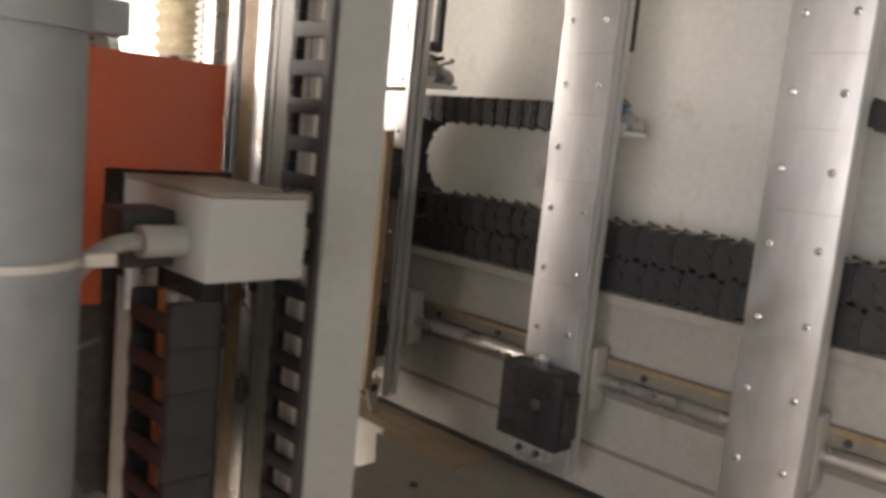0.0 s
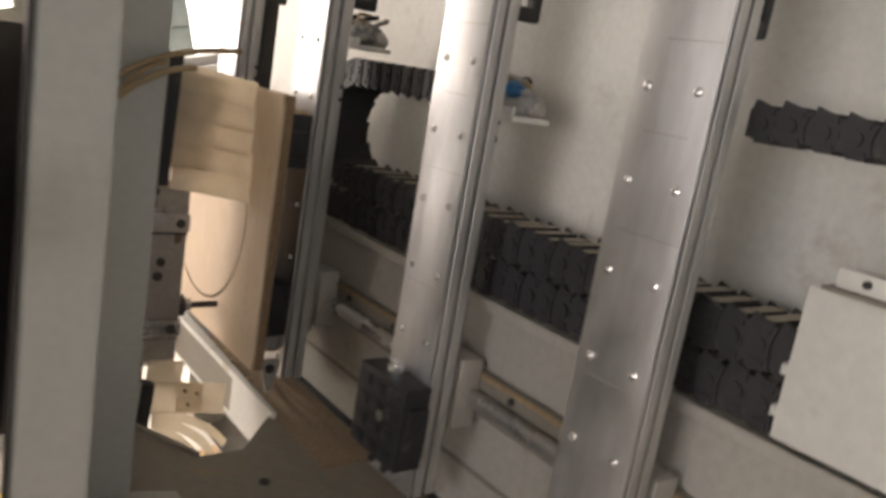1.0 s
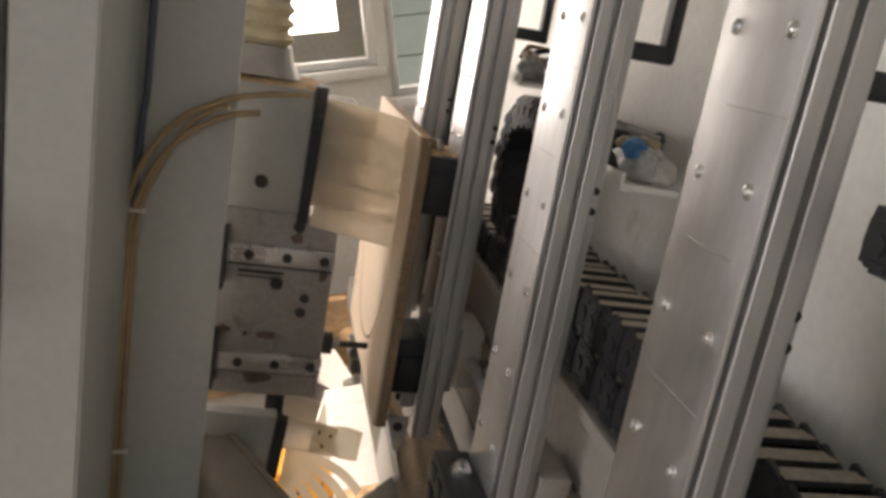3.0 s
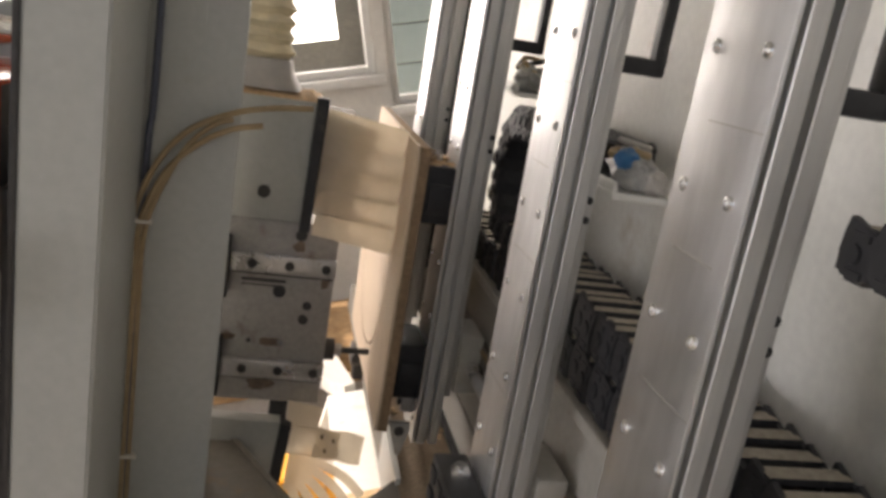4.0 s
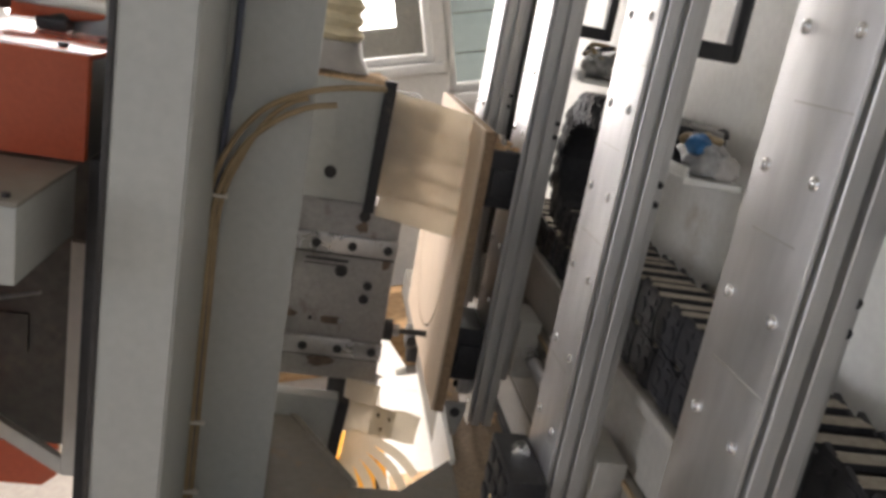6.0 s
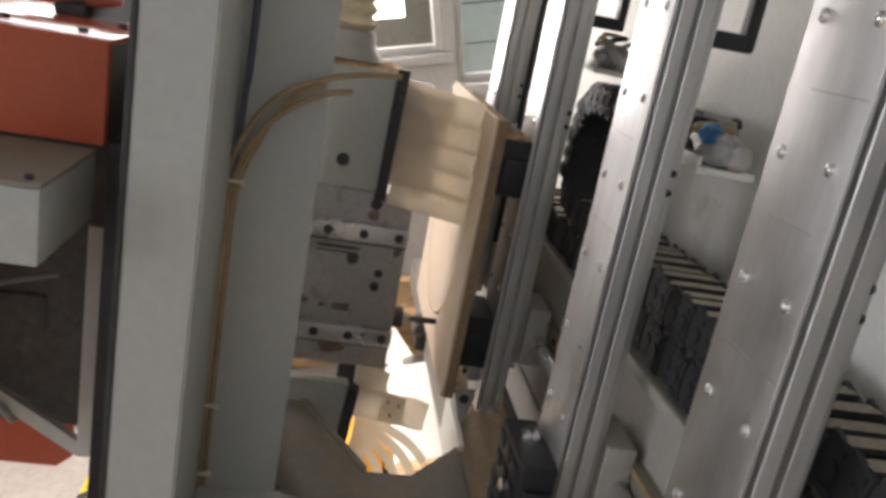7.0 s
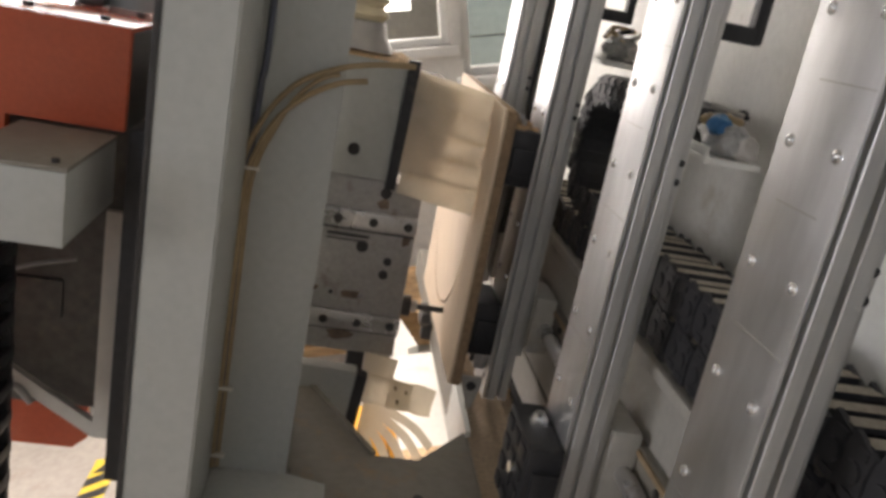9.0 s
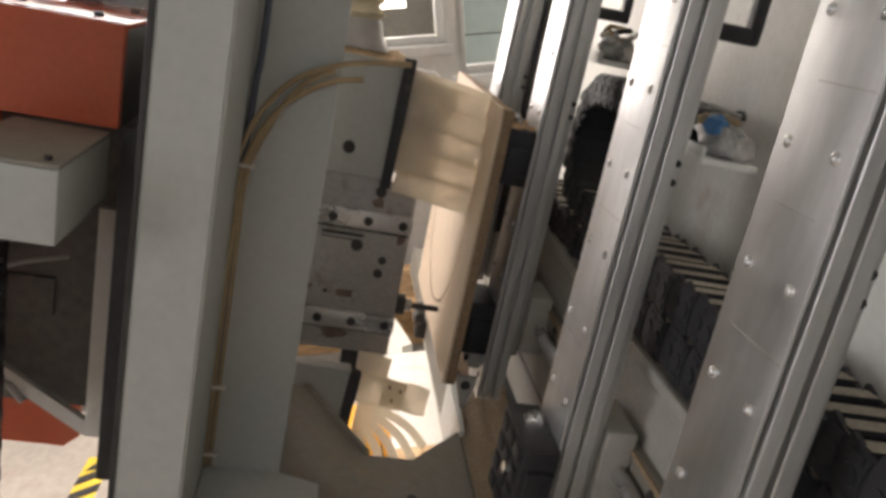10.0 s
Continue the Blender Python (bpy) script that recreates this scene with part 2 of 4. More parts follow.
def part(name, bm, mat, parent, label=""):
    return tagged(hang(new(name, mesh_of(name, bm, mat)), parent), label)


def solo(name, bm, mat, label, category, group="", kind=""):
    ob = new(name, mesh_of(name, bm, mat))
    ob.matrix_basis = STANCE
    return tagged(ob, label, category, group, kind)


def B():
    return bmesh.new()


# ---- room ----
def setting(name, bm, mat, label, category):
    return solo(name, bm, mat, label, category, kind="structure")


XW, XE, YS, YN, ZC = -2.6, 2.4, -2.2, 3.45, 3.0
setting("floor", box(B(), XW - 0.2, XE + 0.2, YS - 0.2, YN + 0.2, -0.1, 0), CONCRETE, "dusty pale concrete workshop floor", "floor")
setting("ceiling", box(B(), XW - 0.2, XE + 0.2, YS - 0.2, YN + 0.2, ZC, ZC + 0.12), PLASTER, "plain unseen ceiling kept dark to cut bounce light", "ceiling")
setting("wall_east", box(B(), XE, XE + 0.15, YS, YN, 0, ZC), PLASTER, "unseen plastered wall kept dark to cut bounce light", "wall")


def wall_with_openings(name, axis, at, thick, lo, hi, holes, label, mat=None):
    """A wall along x or y built from piers, sills and lintels round its openings (lo, hi, bottom, top)."""
    bm = B()

    def put(a, b, z0, z1):
        if b - a < 1e-4 or z1 - z0 < 1e-4:
            return
        if axis == "x":
            box(bm, a, b, at, at + thick, z0, z1)
        else:
            box(bm, at, at + thick, a, b, z0, z1)
    edge = lo
    for a, b, z0, z1 in sorted(holes):
        put(edge, a, 0, ZC)
        put(a, b, 0, z0)
        put(a, b, z1, ZC)
        edge = b
    put(edge, hi, 0, ZC)
    return setting(name, bm, mat or PLASTER, label, "wall")


# southern west opening and the south one are unseen, added for the fill lamps
wall_with_openings("wall_west", "y", XW - 0.15, 0.15, YS, YN, [(-1.2, 0.5, 1.45, 2.65), (2.1, 3.35, 1.0, 2.6)], "unseen plastered wall, its southern opening added for fill light")
wall_with_openings("wall_south", "x", YS - 0.15, 0.15, XW, XE, [(-0.8, 1.2, 1.65, 2.55)], "unseen plastered wall with an opening added for fill light")
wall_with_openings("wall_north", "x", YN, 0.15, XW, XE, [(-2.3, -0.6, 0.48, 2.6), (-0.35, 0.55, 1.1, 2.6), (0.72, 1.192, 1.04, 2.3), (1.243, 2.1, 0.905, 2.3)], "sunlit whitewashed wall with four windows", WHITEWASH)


def window(name, x0, x1, z0, z1, bars, label):
    w = tagged(new(name), label, "window", kind="structure")
    w.location = ((x0 + x1) / 2, YN + 0.05, z0)
    f = 0.034
    bm = B()
    box(bm, x0 + 0.001, x0 + f, YN + 0.02, YN + 0.09, z0 + 0.001, z1 - 0.001, 0.005)
    box(bm, x1 - f, x1 - 0.001, YN + 0.02, YN + 0.09, z0 + 0.001, z1 - 0.001, 0.005)
    box(bm, x0 + f, x1 - f, YN + 0.02, YN + 0.09, z0 + 0.001, z0 + f, 0.005)
    box(bm, x0 + f, x1 - f, YN + 0.02, YN + 0.09, z1 - f, z1 - 0.001, 0.005)
    part("window_frame", bm, FRAME, w)
    for z in bars:
        part("glazing_bar", box(B(), x0 + f, x1 - f, YN + 0.03, YN + 0.08, z - 0.015, z + 0.015, 0.004), FRAME, w)
    edges = [z0 + f, *bars, z1 - f]
    for a, b in zip(edges, edges[1:]):
        p = part("pane", box(B(), x0 + f, x1 - f, YN + 0.053, YN + 0.057, a, b), GLASS, w)
        p.visible_shadow = False
    part("window_sill", box(B(), x0 - 0.03, x1 + 0.03, YN - 0.06, YN + 0.02, z0 - 0.04, z0, 0.006), FRAME, w)
    return w


window("window_1", -2.3, -0.6, 0.48, 2.6, [1.2, 1.9], "white-framed workshop window in full daylight")
window("window_4", -0.35, 0.55, 1.1, 2.6, [1.85], "white-framed workshop window in full daylight")
window("window_2", 0.72, 1.192, 1.04, 2.3, [1.5], "narrow white plastic window with two panes")
window("window_3", 1.243, 2.1, 0.905, 2.3, [1.6], "white plastic window before a green tiled wall")

# outdoors behind the windows
bm = B()
box(bm, -6, 5, 6.0, 6.05, -0.1, 5)
setting("backdrop", bm, OUTSIDE, "hazy bright outdoors beyond the windows", "backdrop")
fac = tagged(new("wall_outside"), "pale green tiled facade outside the window", "wall", kind="structure")
fac.location = (1.55, 4.35, 0)
part("backing", box(B(), 1.36, 1.88, 4.31, 4.4, -0.1, 1.42), DARK, fac)
TILE = mesh_of("tile", box(B(), 0.003, 0.257, -0.008, 0.0, 0.004, 0.196, 0.002), TEALOUT)
for i in range(2):
    for k in range(7):
        ob = hang(new("tile", TILE), fac)
        ob.location = (1.36 + 0.26 * i, 4.3095, 0.20 * k)
# dim wall added outside to make the narrow window's glass look dark
bm = box(B(), 0.1, 1.11, 4.5, 4.6, -0.1, 1.15)
box(bm, 1.11, 1.34, 4.5, 4.6, -0.1, 1.6)
setting("dim_wall_outside", bm, SHADE, "dim grey wall added to darken the narrow window", "wall")
setting("ground", box(B(), -40, 40, -40, 40, -0.3, -0.12), CONCRETE, "pale paved yard round the workshop", "ground")

# ---- machine frame ----
STANCE = LEANING
mf = thing("machine_frame", (1.0, 0.9, 0), "pale grey steel frame of a vertical routing machine", "machine")
bm = B()
box(bm, 0.935, 1.10, -1.2, 2.4, 0.44, 0.915, 0.004)
part("cross_beam", bm, SHADED_WHITE, mf, "white painted beam, dusty and greyed for shade")
part("back_panel", box(B(), 1.06, 1.075, -1.2, 2.4, 0.917, 2.15, 0.002), WHITE, mf, "white sheet metal back panel")
part("bed_strip", box(B(), 0.797, 0.934, -1.2, 2.4, 0.47, 0.548, 0.003), DUSTY, mf, "dusty grey bed strip")
# black strip stands in for the shaded gap between bed and cross beam
part("gap_line", box(B(), 0.922, 0.9345, -1.2, 2.4, 0.5485, 0.556, 0.001), BLACK, mf, "black strip drawn as the dark gap below the beam")
part("seam", box(B(), 0.9325, 0.9348, -1.2, 2.4, 0.634, 0.642, 0.0005), DUSTY, mf, "dusty brown seam")
part("tray_lip", box(B(), 0.918, 0.9348, -1.2, 2.4, 0.898, 0.914, 0.002), SHADED_WHITE, mf)
for y in (-1.0, 0.3, 2.2):
    part("leg", prism(B(), [(0.97, 0.059), (1.09, 0.0911), (1.09, 0.438), (0.97, 0.438)], "y", y, y + 0.14), WHITE, mf)
part("roof_panel", box(B(), 0.80, 1.075, -1.2, 2.4, 2.152, 2.17), WHITE, mf)

# guide rails along the cross beam
gr = thing("guide_rail", (0.92, 0.9, 0.76), "oily steel guide rail with a round rod and bolts", "rail")
part("rail_base", box(B(), 0.922, 0.934, -1.2, 2.3, 0.735, 0.805, 0.002), DUSTY, gr)
part("rod", rod(B(), (0.908, -1.2, 0.765), (0.908, 2.3, 0.765), 0.013, 20), RAIL, gr)
part("upper_strip", box(B(), 0.917, 0.9215, -1.2, 2.3, 0.796, 0.804, 0.001), RUSTY, gr)
RAIL_BOLT = mesh_of("rail_bolt", rod(B(), (-0.004, 0, 0), (0, 0, 0), 0.006, 10), DARK)
for k in range(22):
    ob = hang(new("rail_bolt", RAIL_BOLT), gr)
    ob.location = (0.9215, -1.11 + 0.16 * k, 0.787)

# ---- upright beams ----
BEAMS = [(0.567, "C"), (0.932, "B"), (1.387, "A"), (1.78, "E")]
BOLT_ROWS = [0.651 + 0.1 * k for k in range(14)]


def bolt_mesh(r, h):
    bm = B()
    rings = [(r, 0), (r, h * 0.35), (r * 0.85, h * 0.75), (r * 0.5, h)]
    prev = None
    for rad, up in rings:
        ring = [bm.verts.new((-up, rad * math.cos(a), rad * math.sin(a))) for a in (2 * math.pi * k / 12 for k in range(12))]
        if prev:
            for k in range(12):
                bm.faces.new((prev[k], prev[(k + 1) % 12], ring[(k + 1) % 12], ring[k]))
        prev = ring
    inner = [bm.verts.new((-h * 0.5, r * 0.4 * math.cos(a), r * 0.4 * math.sin(a))) for a in (2 * math.pi * k / 12 for k in range(12))]
    for k in range(12):
        bm.faces.new((prev[k], prev[(k + 1) % 12], inner[(k + 1) % 12], inner[k]))
    bm.faces.new(inner)
    bmesh.ops.recalc_face_normals(bm, faces=bm.faces)
    return mesh_of("bolt", bm, CHROME)


BOLT = bolt_mesh(0.0056, 0.0034)


def beam(y):
    t = thing("upright_beam", (0.85, y, 0.61), "tall brushed aluminium beam with two rows of bolts", "beam", "upright beams of the machine")
    part("face_plate", box(B(), 0.82, 0.8238, y - 0.0515, y + 0.0515, 0.612, 2.1, 0.0012), ALU, t, "brushed aluminium face plate")
    w = 0.0515
    half = [(0.8242, w - 0.012), (0.829, w - 0.012), (0.829, w - 0.001), (0.8298, w), (0.8425, w), (0.8433, w - 0.001), (0.8433, w - 0.015), (0.8515, w - 0.015), (0.8515, w - 0.003), (0.8525, w - 0.002), (0.8655, w - 0.002), (0.8665, w - 0.003)]
    pts = [(x, y - d) for x, d in half] + [(x, y + d) for x, d in reversed(half)]
    part("profile", prism(B(), pts, "z", 0.612, 2.1), PROFILE, t, "grooved aluminium profile")
    part("back_plate", box(B(), 0.867, 0.8802, y - 0.036, y + 0.036, 0.70, 2.08, 0.002), PROFILE, t)
    for k, z in enumerate((1.3, 1.205, 1.098, 0.93)):
        part("score_line", box(B(), 0.8197, 0.8203, y - 0.05 + 0.018 * (k % 2), y + 0.02 + 0.006 * k, z - 0.0007, z + 0.0007), PROFILE, t, "fine pale mark across the plate")
    for z in (1.152, 1.175):
        part("side_screw", rod(B(), (0.873, y - 0.0405, z), (0.873, y - 0.0362, z), 0.0042, 10), BLACK, t)
    part("rail_carriage", box(B(), 0.8805, 0.921, y - 0.05, y + 0.045, 0.715, 0.825, 0.004), SHADED_WHITE, t)
    # pull handle on the back
    bm = B()
    box(bm, 0.926, 0.942, y - 0.012, y + 0.008, 1.318, 1.47, 0.006)
    box(bm, 0.8803, 0.934, y - 0.012, y + 0.008, 1.318, 1.338, 0.005)
    box(bm, 0.8803, 0.934, y - 0.012, y + 0.008, 1.45, 1.47, 0.005)
    part("handle", bm, BLACK, t, "black plastic pull handle")
    for z in BOLT_ROWS:
        for s in (-0.032, 0.032):
            ob = hang(new("bolt", BOLT), t)
            ob.location = (0.8205, y + s, z)
    return t


for y, _ in BEAMS:
    last_beam = beam(y)
part("rear_cover", box(B(), 0.8805, 0.91, 1.735, 1.82, 0.72, 2.08, 0.003), DARK, last_beam, "dark steel cover behind the beam")


def clamp(x0, x1, y0, y1, z0, z1, top_bolt=True):
    t = thing("clamp_block", ((x0 + x1) / 2, (y0 + y1) / 2, z0), "black plastic clamp block bolted to an upright beam", "clamp", "clamp blocks on the beams")
    part("body", box(B(), x0, x1, y0, y1, z0, z1, 0.004), BLACK, t)
    part("jaw", box(B(), x0 + 0.008, x1 - 0.004, y0 - 0.008, y0 + 0.001, z0 + 0.02, z1 - 0.03, 0.003), BLACK, t)
    for k in range(4):
        for i in range(3):
            zz, yy = z0 + (z1 - z0) * (0.14 + 0.24 * k), y0 + (y1 - y0) * (0.2 + 0.3 * i)
            part("pad", box(B(), x0 - 0.004, x0 + 0.001, yy - 0.013, yy + 0.013, zz - 0.009, zz + 0.009, 0.0025), BLACK, t)
    if top_bolt:
        bm = B()
        rod(bm, (x0 + 0.022, (y0 + y1) / 2, z1 - 0.0005), (x0 + 0.022, (y0 + y1) / 2, z1 + 0.014), 0.013, 6)
        rod(bm, (x0 + 0.022, (y0 + y1) / 2, z1 + 0.0135), (x0 + 0.022, (y0 + y1) / 2, z1 + 0.02), 0.008, 12)
        part("nut", bm, CHROME, t, "bright hexagon nut")
    bm = B()
    rod(bm, (x0 - 0.009, (y0 + y1) / 2 - 0.02, (z0 + z1) / 2 + 0.01), (x0 - 0.0005, (y0 + y1) / 2 - 0.02, (z0 + z1) / 2 + 0.01), 0.009, 12)
    part("front_screw", bm, CHROME, t)
    return t


clamp(0.772, 0.8195, 0.866, 0.99, 0.668, 0.795)
clamp(0.769, 0.8195, 1.335, 1.445, 1.02, 1.118)
clamp(0.769, 0.8195, 1.335, 1.445, 0.70, 0.80, False)

def end_stop(y0, y1, z):
    t = thing("end_stop", (0.8, (y0 + y1) / 2, z), "dark steel stop below a beam face", "stop", "stops on the beams")
    part("block", box(B(), 0.796, 0.8195, y0, y1, z, z + 0.034, 0.003), STEEL, t)
    for y in (y0 + 0.012, y1 - 0.012):
        part("screw", rod(B(), (0.790, y, z + 0.015), (0.7958, y, z + 0.015), 0.006, 10), DARK, t)


end_stop(0.905, 0.965, 0.632)
end_stop(1.36, 1.42, 0.66)
far = thing("panel_stop", (0.77, 1.9, 0.56), "dark steel stop bracket at the far end of the wooden panel", "stop")
part("plate", box(B(), 0.80, 0.8195, 1.885, 1.925, 0.47, 0.70, 0.003), DARK, far)
part("arm", box(B(), 0.772, 0.7995, 1.885, 1.925, 0.47, 0.51, 0.004), DARK, far)
part("finger", box(B(), 0.760, 0.786, 1.87, 1.925, 0.5105, 0.562, 0.009), SHADE, far)
part("knob", rod(B(), (0.772, 1.855, 0.540), (0.772, 1.8695, 0.540), 0.012, 14), DARK, far)

def wood_chips(x0, x1, y0, y1, z, seed):
    """Loose wood crumbs and shavings on a small ledge."""
    rng = random.Random(seed)
    bm = B()
    for k in range(34):
        x, y, a = x0 + (x1 - x0) * rng.random(), y0 + (y1 - y0) * rng.random(), rng.random() * 180
        l, w, h = 0.003 + 0.008 * rng.random(), 0.002 + 0.003 * rng.random(), 0.001 + 0.004 * rng.random()
        box(bm, -l, l, -w, w, 0, h, m=pose(x, y, z, 0, 0, a))
    return solo("wood_chips", bm, SAWDUST, "loose pale wood chips on the machine", "wood chips", kind="stuff")


wood_chips(0.772, 0.818, 1.338, 1.44, 1.1185, 2)
wood_chips(0.80, 0.92, 1.45, 1.74, 0.5485, 4)
lug = thing("foot_lug", (0.79, 1.35, 0.60), "white steel lug with a dark hole below a beam", "bracket")
part("plate", prism(B(), [(0.772, 0.655), (0.812, 0.655), (0.812, 0.64), (0.800, 0.59), (0.792, 0.59)], "y", 1.33, 1.338), SHADED_WHITE, lug)
part("hole", rod(B(), (0.793, 1.3275, 0.638), (0.793, 1.3299, 0.638), 0.009, 16), DARK, lug)

# wooden workpiece with a routed ring
panel = thing("wood_panel", (0.758, 1.58, 0.647), "pale wooden panel with a routed ring clamped upright", "panel")
bm = B()
ring_y, ring_z, ring_r = 1.60, 0.90, 0.195
box(bm, 0.7502, 0.767, 1.306, 1.85, 0.648, 1.150, 0.0006)
part("core", bm, CORE, panel, "raw brown board edges")
# veneer face cut by the ring: an outer plate with a round hole, and the disc inside
def ring_plate(bm, x, y0, y1, z0, z1, r):
    n = 96
    outer, inner = [], []
    for k in range(n):
        a = 2 * math.pi * k / n
        c, s = math.cos(a), math.sin(a)
        d = min((y1 - ring_y) / c if c > 1e-6 else ((y0 - ring_y) / c if c < -1e-6 else 9), (z1 - ring_z) / s if s > 1e-6 else ((z0 - ring_z) / s if s < -1e-6 else 9))
        outer.append(bm.verts.new((x, ring_y + d * c, ring_z + d * s)))
        inner.append(bm.verts.new((x, ring_y + r * c, ring_z + r * s)))
    faces = [bm.faces.new((outer[k], outer[(k + 1) % n], inner[(k + 1) % n], inner[k])) for k in range(n)]
    return faces


bm = B()
f = ring_plate(bm, 0.7498, 1.305, 1.851, 0.647, 1.151, ring_r + 0.003)
res = bmesh.ops.extrude_face_region(bm, geom=f)
for v in [g for g in res["geom"] if isinstance(g, bmesh.types.BMVert)]:
    v.co.x -= 0.0045
bmesh.ops.recalc_face_normals(bm, faces=bm.faces)
part("veneer", bm, PALE, panel)
bm = B()
rod(bm, (0.7453, ring_y, ring_z), (0.7498, ring_y, ring_z), ring_r - 0.003, 96)
part("cut_disc", bm, PALE, panel)
part("groove_floor", rod(B(), (0.7491, ring_y, ring_z), (0.7499, ring_y, ring_z), ring_r + 0.0025, 96), BIT, panel, "dark routed groove")

# ---- cable chains on the frame ----
def link_mesh(w, h, pitch, solid, dusty=True, bar=0.27):
    bm = B()
    t = 0.006
    p = pitch
    scale = [(p * 0.30, 0.002), (p * 0.46, h * 0.2), (p * 0.52, h * 0.5), (p * 0.5, h * 0.82), (p * 0.42, h + 0.006), (-p * 0.5, h - 0.004), (-p * 0.42, h * 0.78), (-p * 0.36, h * 0.5), (-p * 0.42, h * 0.2), (-p * 0.5, 0.004)]
    prism(bm, scale, "x", 0, t)
    prism(bm, scale, "x", w - t, w)
    box(bm, t * 0.6, t + 0.002, -p * 0.62, p * 0.62, h * 0.1, h * 0.9)
    box(bm, t * 0.5, w - t * 0.5, -pitch * bar, pitch * bar, h - 0.005, h + 0.0015)
    box(bm, t * 0.5, w - t * 0.5, -pitch * bar, pitch * bar, -0.001, 0.004)
    if solid:
        rod(bm, (-0.003, 0.002, h * 0.5), (0.001, 0.002, h * 0.5), h * 0.2, 10)
        box(bm, -0.0022, 0.001, -p * 0.3, p * 0.2, h * 0.78, h * 0.93)
        box(bm, -0.0022, 0.001, -p * 0.3, p * 0.2, h * 0.08, h * 0.22)
    me = mesh_of("link", bm, CHAIN)
    me.materials.append(DUSTBAR)
    for p in me.polygons:
        if dusty and p.normal.z > 0.9 and p.center.z > h - 0.001 and abs(p.center.x - w / 2) < w * 0.2:
            p.material_index = 1
    return me


LINK = link_mesh(0.085, 0.055, 0.034, True)
BARE_LINK = link_mesh(0.085, 0.047, 0.030, True, False, 0.46)
LOW_LINK = link_mesh(0.075, 0.037, 0.034, True)


def chain_run(poses, label, mesh=None):
    first = poses[0].translation
    t = thing("cable_chain", first, label, "cable chain", "cable chains of the machine")
    for m in poses:
        ob = hang(new("link", mesh or LINK), t)
        ob.matrix_basis = m
    return t


def straight(x, y0, y1, z, pitch=0.034):
    n = int((y1 - y0) / pitch)
    return [pose(x + 0.0035 * (k % 2), y0 + pitch * k, z + 0.0012 * ((k * 7) % 3 - 1), 0, 0, 0.4 * ((k * 5) % 3 - 1)) for k in range(n)]


chain_run(straight(0.926, -0.3, 1.75, 0.917), "black plastic cable chain lying on the cross beam")
chain_run(straight(0.926, 0.40, 1.39, 0.976), "dusty black cable chain stacked on the lower one")
loop = []
r, half = 0.102, 0.0235
for k in range(1, 11):
    a = math.pi * k / 11
    loop.append(pose(0.926 + 0.0035 * (k % 2), 1.39 + r * math.sin(a), 1.0035 + r - r * math.cos(a), 180 * k / 11, 0, 0) @ pose(0, 0, -half))
for k in range(11):
    loop.append(pose(0.926, 1.39 - 0.034 * k, 1.0035 + 2 * r, 180, 0, 0) @ pose(0, 0, -half))
chain_run(loop, "black cable chain bent back over itself in a loop", BARE_LINK)
chain_run(straight(0.905, -0.2, 0.57, 1.214), "black cable chain on a raised carrier arm", LOW_LINK)


def shelf(y, z, goods):
    t = thing("carrier_shelf", (0.94, y, z - 0.01), "small white metal shelf fixed behind an upright beam", "shelf", "shelves behind the beams")
    part("board", box(B(), 0.9005, 0.972, y - 0.03, y + 0.05, z - 0.008, z, 0.0015), WHITE, t)
    part("lip", box(B(), 0.9, 0.904, y - 0.03, y + 0.05, z + 0.0003, z + 0.012, 0.001), WHITE, t)
    return t


def lump(bm, c, size, seed):
    made = bmesh.ops.create_icosphere(bm, subdivisions=3, radius=1)["verts"]
    for v in made:
        k = 1 + 0.35 * noise.noise(v.co * 1.7 + Vector((seed, 0, 0))) + 0.12 * noise.noise(v.co * 5 + Vector((0, seed, 0)))
        v.co = Vector((c[0] + v.co.x * size[0] * k, c[1] + v.co.y * size[1] * k, max(c[2] - size[2] * 0.8, c[2] + v.co.z * size[2] * k)))
    return bm


def bundle(y, z, seed, blue):
    rng = random.Random(seed)
    t = thing("cable_bundle", (0.94, y, z), "wrapped bundle of grey and blue cable plugs" if blue else "wrapped bundle of grey cables with dark plugs", "cables")
    part("wrapping", lump(B(), (0.937, y + 0.012, z + 0.0195), (0.03, 0.034, 0.023), seed), FILM, t, "crumpled grey plastic wrapping")
    part("wrapping", lump(B(), (0.953, y - 0.014, z + 0.0135), (0.016, 0.014, 0.016), seed + 2), CABLE, t, "pale crumpled plastic")
    part("plug", lump(B(), (0.924, y + 0.004, z + 0.034), (0.013, 0.02, 0.014), seed + 4), BLUE if blue else FILM, t, "blue plastic plug" if blue else "grey plastic plug")
    for k in range(5):
        pts = [(0.912 + rng.random() * 0.05, y - 0.02 + 0.055 * rng.random(), z + 0.03 + rng.random() * 0.026) for _ in range(4)]
        part("cable", pipe(B(), pts, 0.003 + 0.002 * rng.random(), 8), (TUBE, CABLE, BLACK)[k % 3], t)


shelf(0.925, 1.187, True)
bundle(0.925, 1.187, 3, True)
shelf(1.385, 1.255, False)
bundle(1.385, 1.255, 5, False)

# white junction cover
jb = thing("junction_cover", (0.9, 0.3, 0.92), "white sheet metal cover in front of the cable chain", "cover")
part("cover", box(B(), 0.893, 0.92, 0.10, 0.415, 0.93, 1.09, 0.003), WHITE, jb)
part("flange", box(B(), 0.885, 0.9225, 0.10, 0.40, 1.0905, 1.095, 0.001), DUSTY, jb)
part("tab", box(B(), 0.89, 0.91, 0.34, 0.39, 1.0955, 1.115, 0.003), WHITE, jb)
for y in (0.36,):
    part("screw", rod(B(), (0.886, y, 1.106), (0.892, y, 1.106), 0.004, 10), DARK, jb)
